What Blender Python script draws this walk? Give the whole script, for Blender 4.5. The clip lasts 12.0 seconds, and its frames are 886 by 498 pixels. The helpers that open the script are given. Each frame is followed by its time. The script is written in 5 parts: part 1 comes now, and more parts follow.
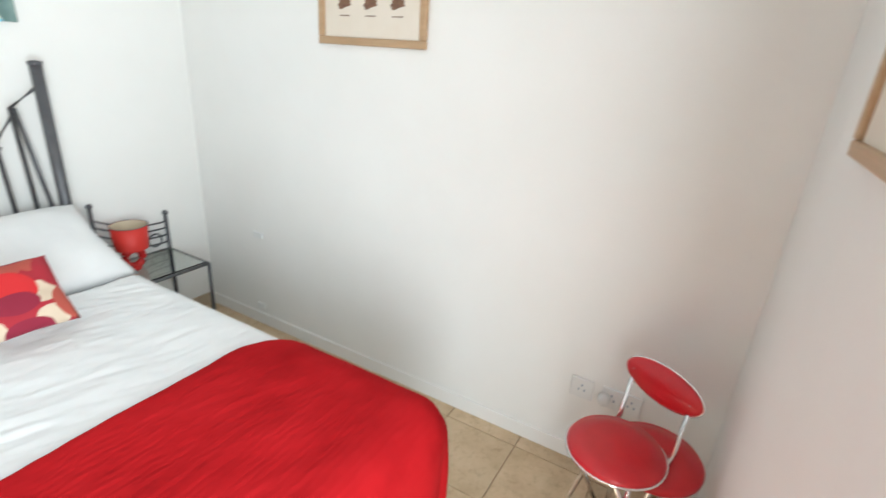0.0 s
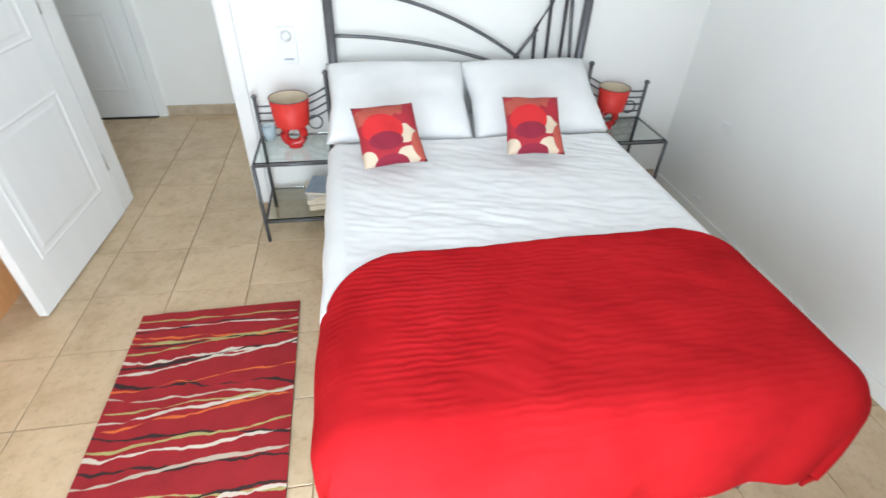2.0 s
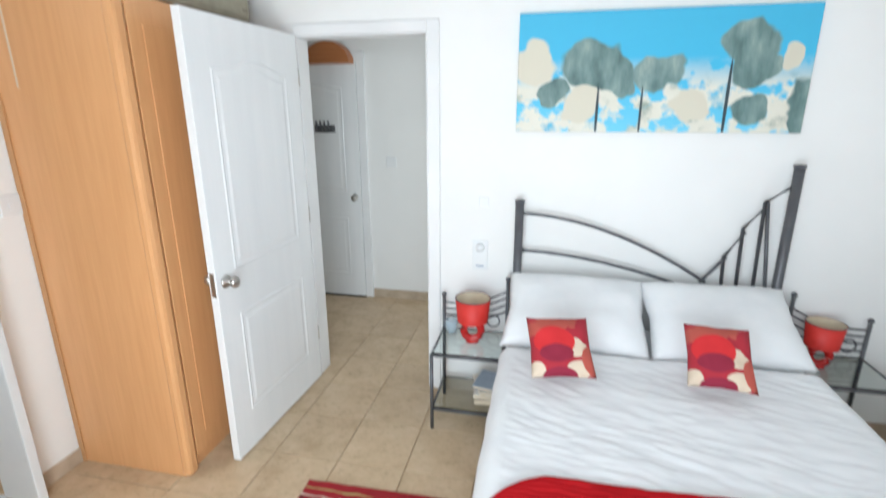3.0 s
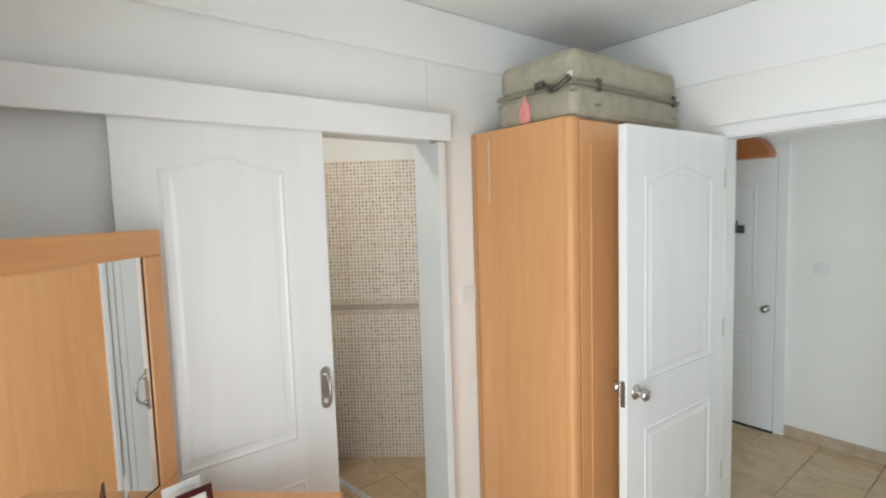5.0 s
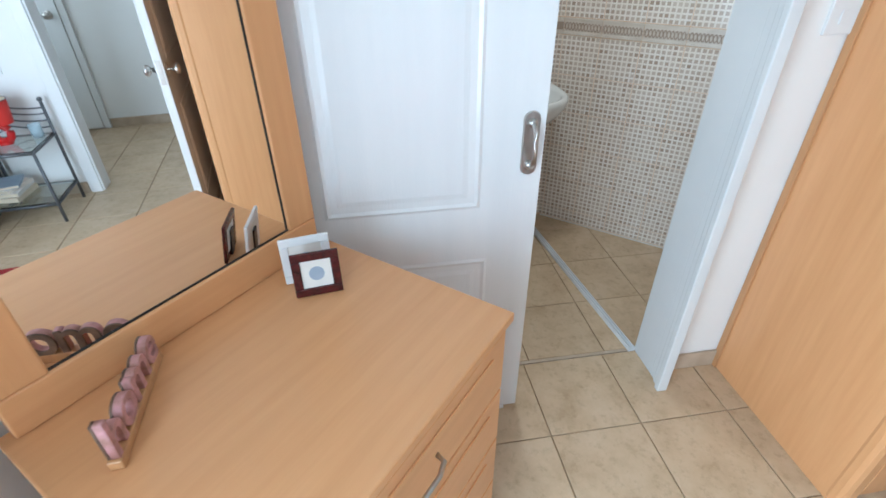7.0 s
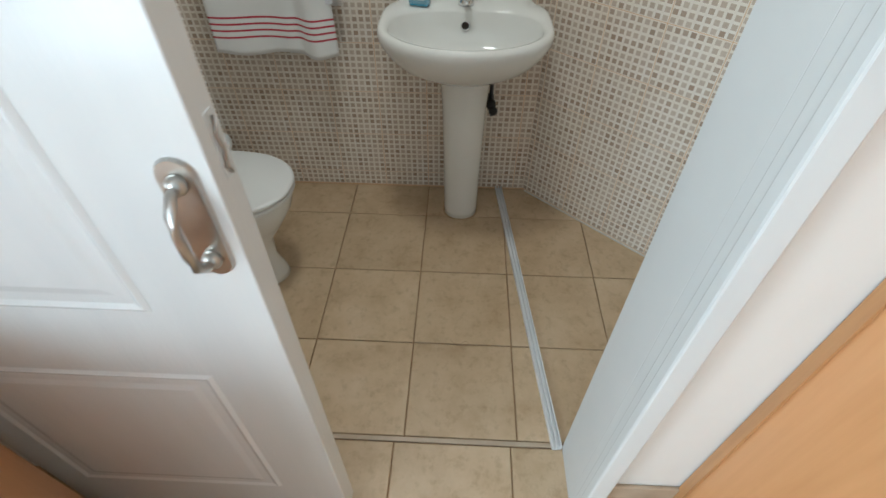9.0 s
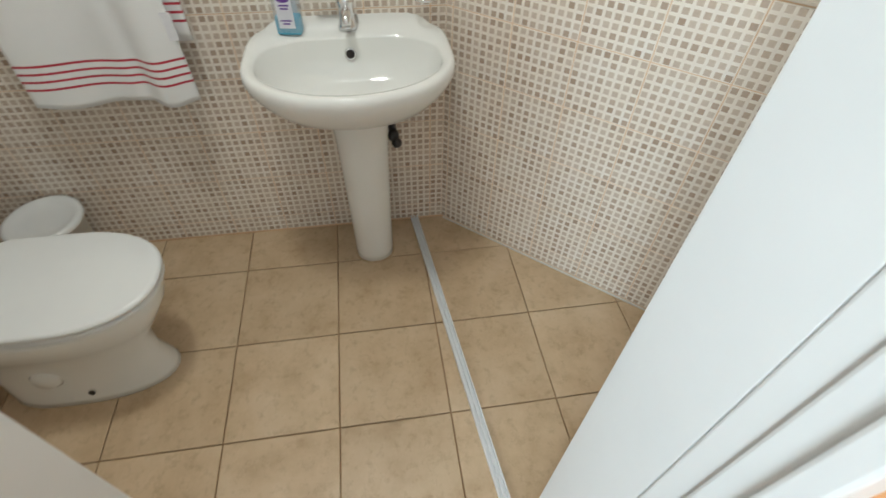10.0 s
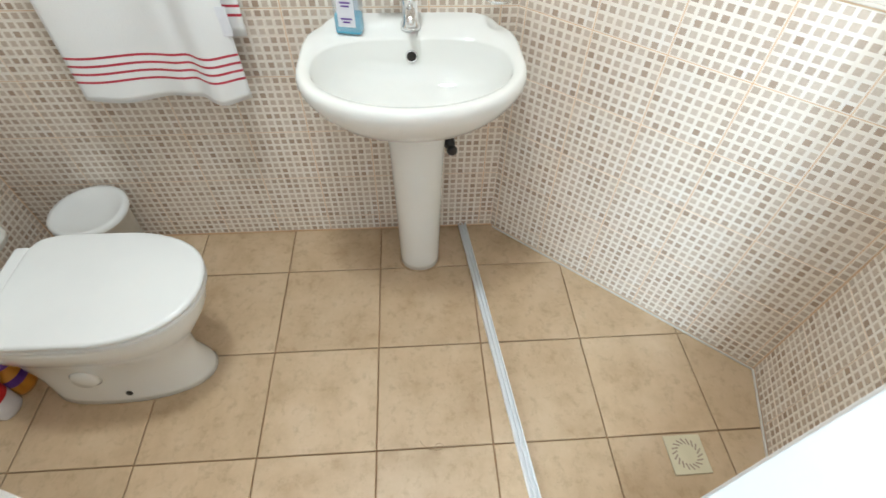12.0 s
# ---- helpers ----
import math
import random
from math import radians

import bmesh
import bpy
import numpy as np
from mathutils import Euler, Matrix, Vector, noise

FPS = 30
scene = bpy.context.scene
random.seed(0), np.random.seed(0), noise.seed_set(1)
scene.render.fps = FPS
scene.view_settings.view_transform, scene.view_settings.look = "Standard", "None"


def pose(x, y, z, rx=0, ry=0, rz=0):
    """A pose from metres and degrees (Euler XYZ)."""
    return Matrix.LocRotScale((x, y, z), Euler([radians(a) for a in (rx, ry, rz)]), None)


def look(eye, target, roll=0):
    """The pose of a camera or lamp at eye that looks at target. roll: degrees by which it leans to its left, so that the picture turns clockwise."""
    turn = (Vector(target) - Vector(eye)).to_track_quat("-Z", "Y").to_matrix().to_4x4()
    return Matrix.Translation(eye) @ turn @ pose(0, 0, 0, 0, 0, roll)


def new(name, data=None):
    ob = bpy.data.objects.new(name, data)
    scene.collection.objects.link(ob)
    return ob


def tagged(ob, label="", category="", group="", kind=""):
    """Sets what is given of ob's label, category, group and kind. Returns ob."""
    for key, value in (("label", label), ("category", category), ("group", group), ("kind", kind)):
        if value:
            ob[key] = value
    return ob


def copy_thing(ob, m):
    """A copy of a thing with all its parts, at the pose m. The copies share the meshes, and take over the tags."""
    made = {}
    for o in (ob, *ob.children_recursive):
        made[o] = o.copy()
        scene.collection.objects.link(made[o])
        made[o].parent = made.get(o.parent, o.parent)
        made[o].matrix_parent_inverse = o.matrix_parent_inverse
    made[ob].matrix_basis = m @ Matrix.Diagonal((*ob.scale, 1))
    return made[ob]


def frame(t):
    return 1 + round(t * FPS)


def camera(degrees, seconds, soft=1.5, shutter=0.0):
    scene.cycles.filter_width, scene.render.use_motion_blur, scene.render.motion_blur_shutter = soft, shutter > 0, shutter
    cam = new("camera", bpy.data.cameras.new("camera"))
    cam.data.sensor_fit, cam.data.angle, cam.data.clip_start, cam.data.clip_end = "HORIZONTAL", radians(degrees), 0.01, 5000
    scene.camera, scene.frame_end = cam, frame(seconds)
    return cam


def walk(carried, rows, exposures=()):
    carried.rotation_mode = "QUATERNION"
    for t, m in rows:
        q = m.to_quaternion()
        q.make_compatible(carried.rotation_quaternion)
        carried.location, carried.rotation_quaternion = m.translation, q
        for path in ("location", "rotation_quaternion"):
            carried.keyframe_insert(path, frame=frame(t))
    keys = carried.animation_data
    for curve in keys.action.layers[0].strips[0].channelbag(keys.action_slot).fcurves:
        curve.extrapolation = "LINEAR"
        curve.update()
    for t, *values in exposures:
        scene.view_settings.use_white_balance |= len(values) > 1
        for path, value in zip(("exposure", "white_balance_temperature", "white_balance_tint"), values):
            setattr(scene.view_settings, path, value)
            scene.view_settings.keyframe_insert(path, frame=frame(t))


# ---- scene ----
cam = camera(84.3, 12.0, shutter=0.25)
EXPOSURES = [(0, 0.04, 6750, 6), (1, -0.06, 6500, 7), (2, -0.02, 6450, 7), (3, -0.2, 6400, 8), (5, -0.42, 6750, 6), (6, -0.22, 5800, 3), (6.5, -0.12, 5500, 3), (8.5, -0.12, 5850, 2), (9, -0.16, 6000, 1), (9.3, 0.08, 6150, 1), (9.5, 0.08, 6250, 1), (10.5, 0.60, 6100, 3), (12, 0.92, 5850, 2)]
PATH = [
    (0, (2.277, -2.532, 1.515), (3.91, -1.635, 0.786), 4.1),
    (0.5, (2.264, -2.51, 1.531), (3.522, -1.264, 0.6), 3.5),
    (1, (2.203, -2.549, 1.522), (3.102, -1.116, 0.454), 2.2),
    (1.5, (2.151, -2.566, 1.524), (2.719, -1.038, 0.366), 1.7),
    (2, (2.122, -2.554, 1.529), (2.413, -0.99, 0.318), 2.1),
    (2.5, (2.113, -2.565, 1.562), (2.017, -0.848, 0.541), 0.5),
    (3, (2.128, -2.597, 1.639), (1.737, -0.714, 1.089), -0.1),
    (3.2, (2.135, -2.62, 1.683), (1.672, -0.704, 1.341), -0.7),
    (4.8, (1.909, -2.678, 1.712), (0.474, -1.29, 1.607), -1.6),
    (5, (1.854, -2.643, 1.693), (0.286, -1.412, 1.534), -1.8),
    (5.5, (1.655, -2.614, 1.679), (0.027, -1.572, 1.165), -0.1),
    (6, (1.501, -2.536, 1.576), (-0.166, -1.793, 0.758), -1.3),
    (6.5, (1.343, -2.38, 1.513), (-0.358, -1.933, 0.559), -0.8),
    (6.7, (1.29, -2.328, 1.496), (-0.395, -1.986, 0.475), -0.9),
    (8.3, (0.701, -1.845, 1.389), (-0.757, -1.628, 0.037), 5.1),
    (8.5, (0.633, -1.762, 1.38), (-0.825, -1.657, 0.015), 2.9),
    (9, (0.465, -1.573, 1.374), (-0.935, -1.627, -0.053), 0.4),
    (9.5, (0.315, -1.511, 1.372), (-1.045, -1.522, -0.095), 0.5),
    (10, (0.152, -1.528, 1.389), (-1.172, -1.291, -0.091), 1.9),
    (10.5, (0.062, -1.542, 1.4), (-1.204, -1.148, -0.098), 3.3),
    (11, (0.028, -1.55, 1.395), (-1.21, -1.189, -0.133), 3.3),
    (11.5, (0.011, -1.565, 1.384), (-1.232, -1.286, -0.158), 3.1),
    (12, (0.009, -1.576, 1.382), (-1.28, -1.465, -0.143), 1.6),
]
walk(cam, [(t, look(eye, target, roll)) for t, eye, target, roll in PATH], EXPOSURES)

# ---- light ----
world = bpy.data.worlds.new("sky")
scene.world = world
world.use_nodes = True
wn = world.node_tree
sky = wn.nodes.new("ShaderNodeTexSky")
sky.sky_type = "NISHITA"
sky.sun_disc = False
sky.sun_elevation = radians(58)
sky.sun_rotation = radians(-38)
wn.links.new(sky.outputs[0], wn.nodes["Background"].inputs[0])
wn.nodes["Background"].inputs[1].default_value = 0.13

sun_data = bpy.data.lights.new("sun", "SUN")
sun_data.energy = 3.0
sun_data.angle = radians(0.5)
sun_data.color = (1.0, 0.95, 0.87)
sun = new("sun", sun_data)
sun.matrix_world = look((0, 0, 0), (0.35, -0.45, -0.82))

day = bpy.data.lights.new("balcony_daylight", "AREA")
day.shape = "RECTANGLE"
day.size, day.size_y = 1.34, 2.0
day.energy = 88
day.color = (0.87, 0.98, 1.08)
daylight = new("balcony_daylight", day)
daylight.matrix_world = look((1.96, -3.06, 1.06), (2.48, 0.0, 0.90))

# Fill lamp added to lift the dark hall, set in an invented opening.
hall_fill_data = bpy.data.lights.new("hall_fill", "AREA")
hall_fill_data.shape = "RECTANGLE"
hall_fill_data.size, hall_fill_data.size_y = 0.7, 1.1
hall_fill_data.energy = 9
hall_fill_data.color = (0.90, 0.97, 1.0)
hall_light = new("hall_fill", hall_fill_data)
hall_light.matrix_world = look((2.43, 0.74, 1.45), (0.0, 0.74, 1.1))

# Fill lamp added to brighten the bathroom; no such source is in view.
bath_fill = bpy.data.lights.new("bathroom_fill", "AREA")
bath_fill.shape = "DISK"
bath_fill.size = 0.26
bath_fill.energy = 10.5
bath_fill.color = (1.0, 0.975, 0.94)
bath_light = new("bathroom_fill", bath_fill)
bath_light.matrix_world = look((-0.62, -1.78, 2.535), (-0.62, -1.78, 0.0))


# ---- materials ----
def mat(name, color=(0.8, 0.8, 0.8), rough=0.5, metal=0.0, spec=0.5):
    m = bpy.data.materials.new(name)
    m.use_nodes = True
    b = m.node_tree.nodes["Principled BSDF"]
    b.inputs["Base Color"].default_value = (*color, 1)
    b.inputs["Roughness"].default_value = rough
    b.inputs["Metallic"].default_value = metal
    b.inputs["Specular IOR Level"].default_value = spec
    return m, m.node_tree, b


def node(nt, kind, **values):
    n = nt.nodes.new(kind)
    for k, v in values.items():
        n.inputs[k].default_value = v
    return n


def coords(nt, scale=(1, 1, 1), turn=(0, 0, 0), space="Object"):
    c = nt.nodes.new("ShaderNodeTexCoord")
    m = nt.nodes.new("ShaderNodeMapping")
    m.inputs["Scale"].default_value = scale
    m.inputs["Rotation"].default_value = [radians(a) for a in turn]
    nt.links.new(c.outputs[space], m.inputs[0])
    return m.outputs[0]


def ramp(nt, fac, stops):
    r = nt.nodes.new("ShaderNodeValToRGB")
    while len(r.color_ramp.elements) < len(stops):
        r.color_ramp.elements.new(0.5)
    for e, (p, c) in zip(r.color_ramp.elements, stops):
        e.position, e.color = p, (*c, 1)
    nt.links.new(fac, r.inputs[0])
    return r.outputs[0]


def noise_tex(nt, vec, scale, detail=4, rough=0.55):
    n = node(nt, "ShaderNodeTexNoise", Scale=scale, Detail=detail, Roughness=rough)
    nt.links.new(vec, n.inputs["Vector"])
    return n.outputs["Fac"]


def bump(nt, b, height, strength=0.2, distance=0.002):
    n = node(nt, "ShaderNodeBump", Strength=strength, Distance=distance)
    nt.links.new(height, n.inputs["Height"])
    nt.links.new(n.outputs[0], b.inputs["Normal"])


def mixed(nt, fac, a, b_, mode="MIX"):
    n = nt.nodes.new("ShaderNodeMix")
    n.data_type, n.blend_type = "RGBA", mode
    for s, v in ((n.inputs[0], fac), (n.inputs[6], a), (n.inputs[7], b_)):
        if isinstance(v, bpy.types.NodeSocket):
            nt.links.new(v, s)
        elif isinstance(v, (int, float)):
            s.default_value = v
        else:
            s.default_value = (*v, 1)
    return n.outputs[2]


def speckled(name, lo, hi, rough, scale=6.0, fine=90.0, relief=0.15, depth=0.001, metal=0.0, spec=0.5, stretch=(1, 1, 1)):
    """A surface that varies at two scales: soft clouds of colour and a fine relief."""
    m, nt, b = mat(name, hi, rough, metal, spec)
    v = coords(nt, stretch)
    big = noise_tex(nt, v, scale, 4)
    nt.links.new(ramp(nt, big, [(0.3, lo), (0.7, hi)]), b.inputs["Base Color"])
    bump(nt, b, noise_tex(nt, v, fine, 5), relief, depth)
    return m


def wood(name, lo, hi, rough=0.35, along=2):
    m, nt, b = mat(name, hi, rough)
    s = [14, 14, 14]
    s[along] = 0.9
    v = coords(nt, s)
    grain = noise_tex(nt, v, 3.0, 6, 0.6)
    s2 = [70, 70, 70]
    s2[along] = 5
    fleck = noise_tex(nt, coords(nt, s2), 2.5, 2, 0.5)
    col = ramp(nt, grain, [(0.25, lo), (0.75, hi)])
    col = mixed(nt, 0.12, col, ramp(nt, fleck, [(0.4, lo), (0.62, hi)]), "MULTIPLY")
    nt.links.new(col, b.inputs["Base Color"])
    bump(nt, b, fleck, 0.05, 0.0006)
    return m


M_WALL = speckled("wall_paint", (0.81, 0.805, 0.78), (0.86, 0.855, 0.835), 0.7, 1.3, 60, 0.25, 0.0015)
M_CEIL = speckled("ceiling_paint", (0.82, 0.82, 0.81), (0.87, 0.87, 0.86), 0.8, 1.0, 70, 0.2, 0.001)
M_BEECH = wood("beech_veneer", (0.67, 0.35, 0.152), (0.75, 0.412, 0.192))
M_BEECH_X = wood("beech_veneer_lying", (0.67, 0.35, 0.152), (0.75, 0.412, 0.192), 0.3, 0)
M_BEECH_DARK = wood("beech_edge", (0.48, 0.25, 0.11), (0.62, 0.34, 0.15))
M_DOOR = speckled("white_door_lacquer", (0.78, 0.79, 0.79), (0.83, 0.835, 0.83), 0.20, 2, 40, 0.24, 0.0014, stretch=(6, 6, 0.5))
M_TRIM = speckled("white_gloss_trim", (0.77, 0.77, 0.765), (0.83, 0.83, 0.825), 0.28, 3, 50, 0.08, 0.0008)
M_CERAMIC = speckled("white_glazed_ceramic", (0.79, 0.79, 0.76), (0.83, 0.83, 0.80), 0.07, 2, 20, 0.01, 0.0003)
M_PLASTIC = speckled("white_plastic", (0.74, 0.75, 0.75), (0.80, 0.81, 0.80), 0.3, 3, 80, 0.03, 0.0003)
M_CHROME = speckled("chrome", (0.75, 0.75, 0.76), (0.82, 0.82, 0.83), 0.12, 20, 200, 0.02, 0.0002, metal=1.0)
M_NICKEL = speckled("brushed_nickel", (0.46, 0.44, 0.41), (0.58, 0.56, 0.53), 0.28, 20, 200, 0.05, 0.0002, metal=1.0)
M_STEEL = speckled("grey_painted_steel", (0.085, 0.087, 0.095), (0.13, 0.132, 0.14), 0.38, 12, 150, 0.08, 0.0004, metal=0.35)
M_DARK = speckled("dark_gap", (0.02, 0.016, 0.014), (0.035, 0.028, 0.024), 0.8, 9, 80)
M_GROUT = speckled("floor_grout", (0.34, 0.20, 0.10), (0.47, 0.30, 0.175), 0.9, 9, 120, 0.3, 0.001)
M_RED = speckled("red_vinyl", (0.50, 0.012, 0.02), (0.60, 0.02, 0.03), 0.3, 8, 150, 0.08, 0.0004)
M_REDLAMP = speckled("red_lamp_shade", (0.58, 0.022, 0.016), (0.68, 0.035, 0.025), 0.55, 10, 220, 0.2, 0.0006)
M_REDGLAZE = speckled("red_glazed_pottery", (0.45, 0.01, 0.012), (0.56, 0.02, 0.018), 0.12, 8, 60, 0.02, 0.0003)
M_CREAM = speckled("cream_lining", (0.62, 0.52, 0.38), (0.70, 0.60, 0.45), 0.8, 8, 120)
M_SKIRT = speckled("skirting_tile", (0.43, 0.335, 0.24), (0.55, 0.45, 0.34), 0.35, 12, 60, 0.1, 0.0008)
M_FRAMEWOOD = wood("pale_frame_wood", (0.42, 0.27, 0.15), (0.56, 0.38, 0.23), 0.4, 0)
M_PAPER = speckled("picture_paper", (0.72, 0.64, 0.54), (0.78, 0.71, 0.62), 0.7, 5, 80)
M_MOUNT = speckled("picture_mount", (0.76, 0.72, 0.66), (0.80, 0.77, 0.71), 0.7, 5, 80)
M_INK = speckled("brown_ink", (0.14, 0.07, 0.045), (0.24, 0.13, 0.08), 0.8, 60, 120)
M_CASE = speckled("suitcase_cloth", (0.33, 0.30, 0.225), (0.42, 0.385, 0.295), 0.75, 14, 320, 0.4, 0.0012)
M_CASETRIM = speckled("suitcase_trim", (0.19, 0.175, 0.13), (0.25, 0.23, 0.175), 0.6, 14, 200, 0.3, 0.0008)
M_BLACK = speckled("black_plastic", (0.015, 0.015, 0.017), (0.03, 0.03, 0.032), 0.35, 10, 120)
M_PINK = speckled("pink_felt", (0.70, 0.25, 0.24), (0.78, 0.33, 0.31), 0.85, 30, 260, 0.3, 0.001)
M_TEAL = speckled("grey_blue_band", (0.30, 0.36, 0.44), (0.38, 0.44, 0.52), 0.5, 20, 90)

M_MIRROR, _, _b = mat("mirror_silver", (0.90, 0.91, 0.91), 0.015, 1.0)


def glass(name, tint, rough=0.0, ior=1.45):
    m, nt, b = mat(name, tint, rough)
    b.inputs["Transmission Weight"].default_value = 1.0
    b.inputs["IOR"].default_value = ior
    return m


M_GLASS = glass("clear_glass", (0.86, 0.93, 0.91))
M_BLUE, _, _b = mat("blue_soap", (0.13, 0.46, 0.66), 0.08)
_b.inputs["Alpha"].default_value = 0.8


def tile_mat(name, lo, mid, hi, rough):
    """Glazed stone-look tile: each tile has its own tone and clouding."""
    m, nt, b = mat(name, mid, rough)
    v = coords(nt, space="Generated")
    info = nt.nodes.new("ShaderNodeObjectInfo")
    shift = nt.nodes.new("ShaderNodeVectorMath")
    shift.operation = "ADD"
    mul = node(nt, "ShaderNodeMath")
    mul.operation = "MULTIPLY"
    mul.inputs[1].default_value = 37.0
    nt.links.new(info.outputs["Random"], mul.inputs[0])
    nt.links.new(v, shift.inputs[0])
    nt.links.new(mul.outputs[0], shift.inputs[1])
    v = shift.outputs[0]
    cloud = noise_tex(nt, v, 2.6, 6, 0.62)
    spot = noise_tex(nt, v, 11.0, 5, 0.65)
    col = ramp(nt, cloud, [(0.3, lo), (0.5, mid), (0.72, hi)])
    col = mixed(nt, 0.5, col, ramp(nt, spot, [(0.28, (0.62, 0.58, 0.52)), (0.48, (1, 1, 1))]), "MULTIPLY")
    tone = ramp(nt, info.outputs["Random"], [(0.0, (0.90, 0.89, 0.88)), (1.0, (1.0, 1.0, 1.0))])
    col = mixed(nt, 1.0, col, tone, "MULTIPLY")
    nt.links.new(col, b.inputs["Base Color"])
    nt.links.new(ramp(nt, spot, [(0.2, (rough + 0.2,) * 3), (0.7, (rough,) * 3)]), b.inputs["Roughness"])
    bump(nt, b, spot, 0.12, 0.002)
    return m


M_TILE = tile_mat("floor_tile", (0.51, 0.368, 0.225), (0.61, 0.458, 0.295), (0.675, 0.525, 0.36), 0.32)

# mosaic-faced wall tile: squares toned one by one
M_MOSAIC, nt, b = mat("mosaic_square", (0.5, 0.42, 0.33), 0.12)
geo = nt.nodes.new("ShaderNodeNewGeometry")
info = nt.nodes.new("ShaderNodeObjectInfo")
mix = nt.nodes.new("ShaderNodeCombineXYZ")
nt.links.new(geo.outputs["Random Per Island"], mix.inputs[0])
nt.links.new(info.outputs["Random"], mix.inputs[1])
wnz = nt.nodes.new("ShaderNodeTexWhiteNoise")
nt.links.new(mix.outputs[0], wnz.inputs["Vector"])
tone = ramp(nt, wnz.outputs["Value"], [(0.0, (0.67, 0.575, 0.48)), (0.35, (0.62, 0.52, 0.425)), (0.65, (0.56, 0.455, 0.365)), (0.85, (0.50, 0.395, 0.31)), (1.0, (0.43, 0.325, 0.245))])
smear = noise_tex(nt, coords(nt), 160, 3)
nt.links.new(mixed(nt, 0.35, tone, ramp(nt, smear, [(0.3, (0.72, 0.7, 0.68)), (0.7, (1.05, 1.05, 1.05))]), "MULTIPLY"), b.inputs["Base Color"])
bump(nt, b, noise_tex(nt, coords(nt), 45, 3), 0.12, 0.001)
M_TILEBACK = speckled("wall_tile_glaze", (0.84, 0.765, 0.665), (0.88, 0.83, 0.765), 0.12, 9, 60, 0.08, 0.0008)
M_WALLGROUT = speckled("wall_grout", (0.66, 0.44, 0.26), (0.76, 0.56, 0.37), 0.8, 12, 120)
M_LISTELLO = speckled("listello_glaze", (0.62, 0.54, 0.45), (0.72, 0.65, 0.56), 0.25, 14, 60, 0.1, 0.001)
M_LISTDARK = speckled("listello_relief", (0.36, 0.27, 0.2), (0.46, 0.36, 0.28), 0.3, 14, 60, 0.1, 0.001)


def cloth(name, lo, hi, weave=700, relief=0.25, rough=0.9, sheen=0.3):
    m, nt, b = mat(name, hi, rough)
    v = coords(nt)
    nt.links.new(ramp(nt, noise_tex(nt, v, 7, 5), [(0.3, lo), (0.7, hi)]), b.inputs["Base Color"])
    b.inputs["Sheen Weight"].default_value = sheen
    bump(nt, b, noise_tex(nt, v, weave, 2), relief, 0.0008)
    return m


M_LINEN = cloth("white_bed_linen", (0.76, 0.765, 0.77), (0.82, 0.825, 0.825), 500, 0.15, 0.85, 0.1)

# red fleece with a ribbed knit
M_FLEECE, nt, b = mat("red_fleece", (0.6, 0.01, 0.02), 0.95, 0.0, 0.06)
v = coords(nt)
wav = node(nt, "ShaderNodeTexWave", Scale=15.0, Distortion=4.5, Detail=3.0)
wav.bands_direction = "Y"
nt.links.new(v, wav.inputs["Vector"])
nt.links.new(ramp(nt, noise_tex(nt, v, 5, 6), [(0.25, (0.31, 0.0065, 0.0095)), (0.5, (0.42, 0.0105, 0.0145)), (0.75, (0.49, 0.014, 0.019))]), b.inputs["Base Color"])
b.inputs["Sheen Weight"].default_value = 0.0
b.inputs["Sheen Tint"].default_value = (1, 0.2, 0.2, 1)
calm = ramp(nt, noise_tex(nt, v, 2.3, 2), [(0.44, (0, 0, 0)), (0.60, (1, 1, 1))])
sep = nt.nodes.new("ShaderNodeSeparateXYZ")
nt.links.new(v, sep.inputs[0])
side = node(nt, "ShaderNodeMapRange")
for k, val in ((1, 2.15), (2, 2.75), (3, 0.0), (4, 0.92)):
    side.inputs[k].default_value = val
nt.links.new(sep.outputs[0], side.inputs[0])
calm = mixed(nt, 0.75, calm, side.outputs[0], "LIGHTEN")
hm = mixed(nt, 0.2, mixed(nt, calm, wav.outputs["Fac"], (0.5, 0.5, 0.5)), noise_tex(nt, v, 260, 3))
bump(nt, b, hm, 0.42, 0.0055)


# ---- helpers for building ----
def part(name, bm, material, parent=None, label="", smooth=False, kind=""):
    me = bpy.data.meshes.new(name)
    bmesh.ops.recalc_face_normals(bm, faces=bm.faces)
    bm.to_mesh(me)
    bm.free()
    me.materials.append(material)
    if smooth:
        me.polygons.foreach_set("use_smooth", [True] * len(me.polygons))
    ob = new(name, me)
    if parent is not None:
        ob.parent = parent
    return tagged(ob, label, kind=kind)


def thing(name, m, label, category, group="", kind=""):
    ob = new(name)
    ob.matrix_basis = m
    return tagged(ob, label, category, group, kind)


def box(bm, x0, x1, y0, y1, z0, z1, bev=0.0, seg=2):
    r = bmesh.ops.create_cube(bm, size=1)
    vs = r["verts"]
    for v in vs:
        v.co = Vector((x0 if v.co.x < 0 else x1, y0 if v.co.y < 0 else y1, z0 if v.co.z < 0 else z1))
    if bev:
        es = list({e for v in vs for e in v.link_edges})
        bmesh.ops.bevel(bm, geom=es, offset=bev, segments=seg, affect="EDGES", profile=0.5)
    return bm


def boxes(*rows, bev=0.0):
    bm = bmesh.new()
    for r in rows:
        box(bm, *r, bev=bev)
    return bm


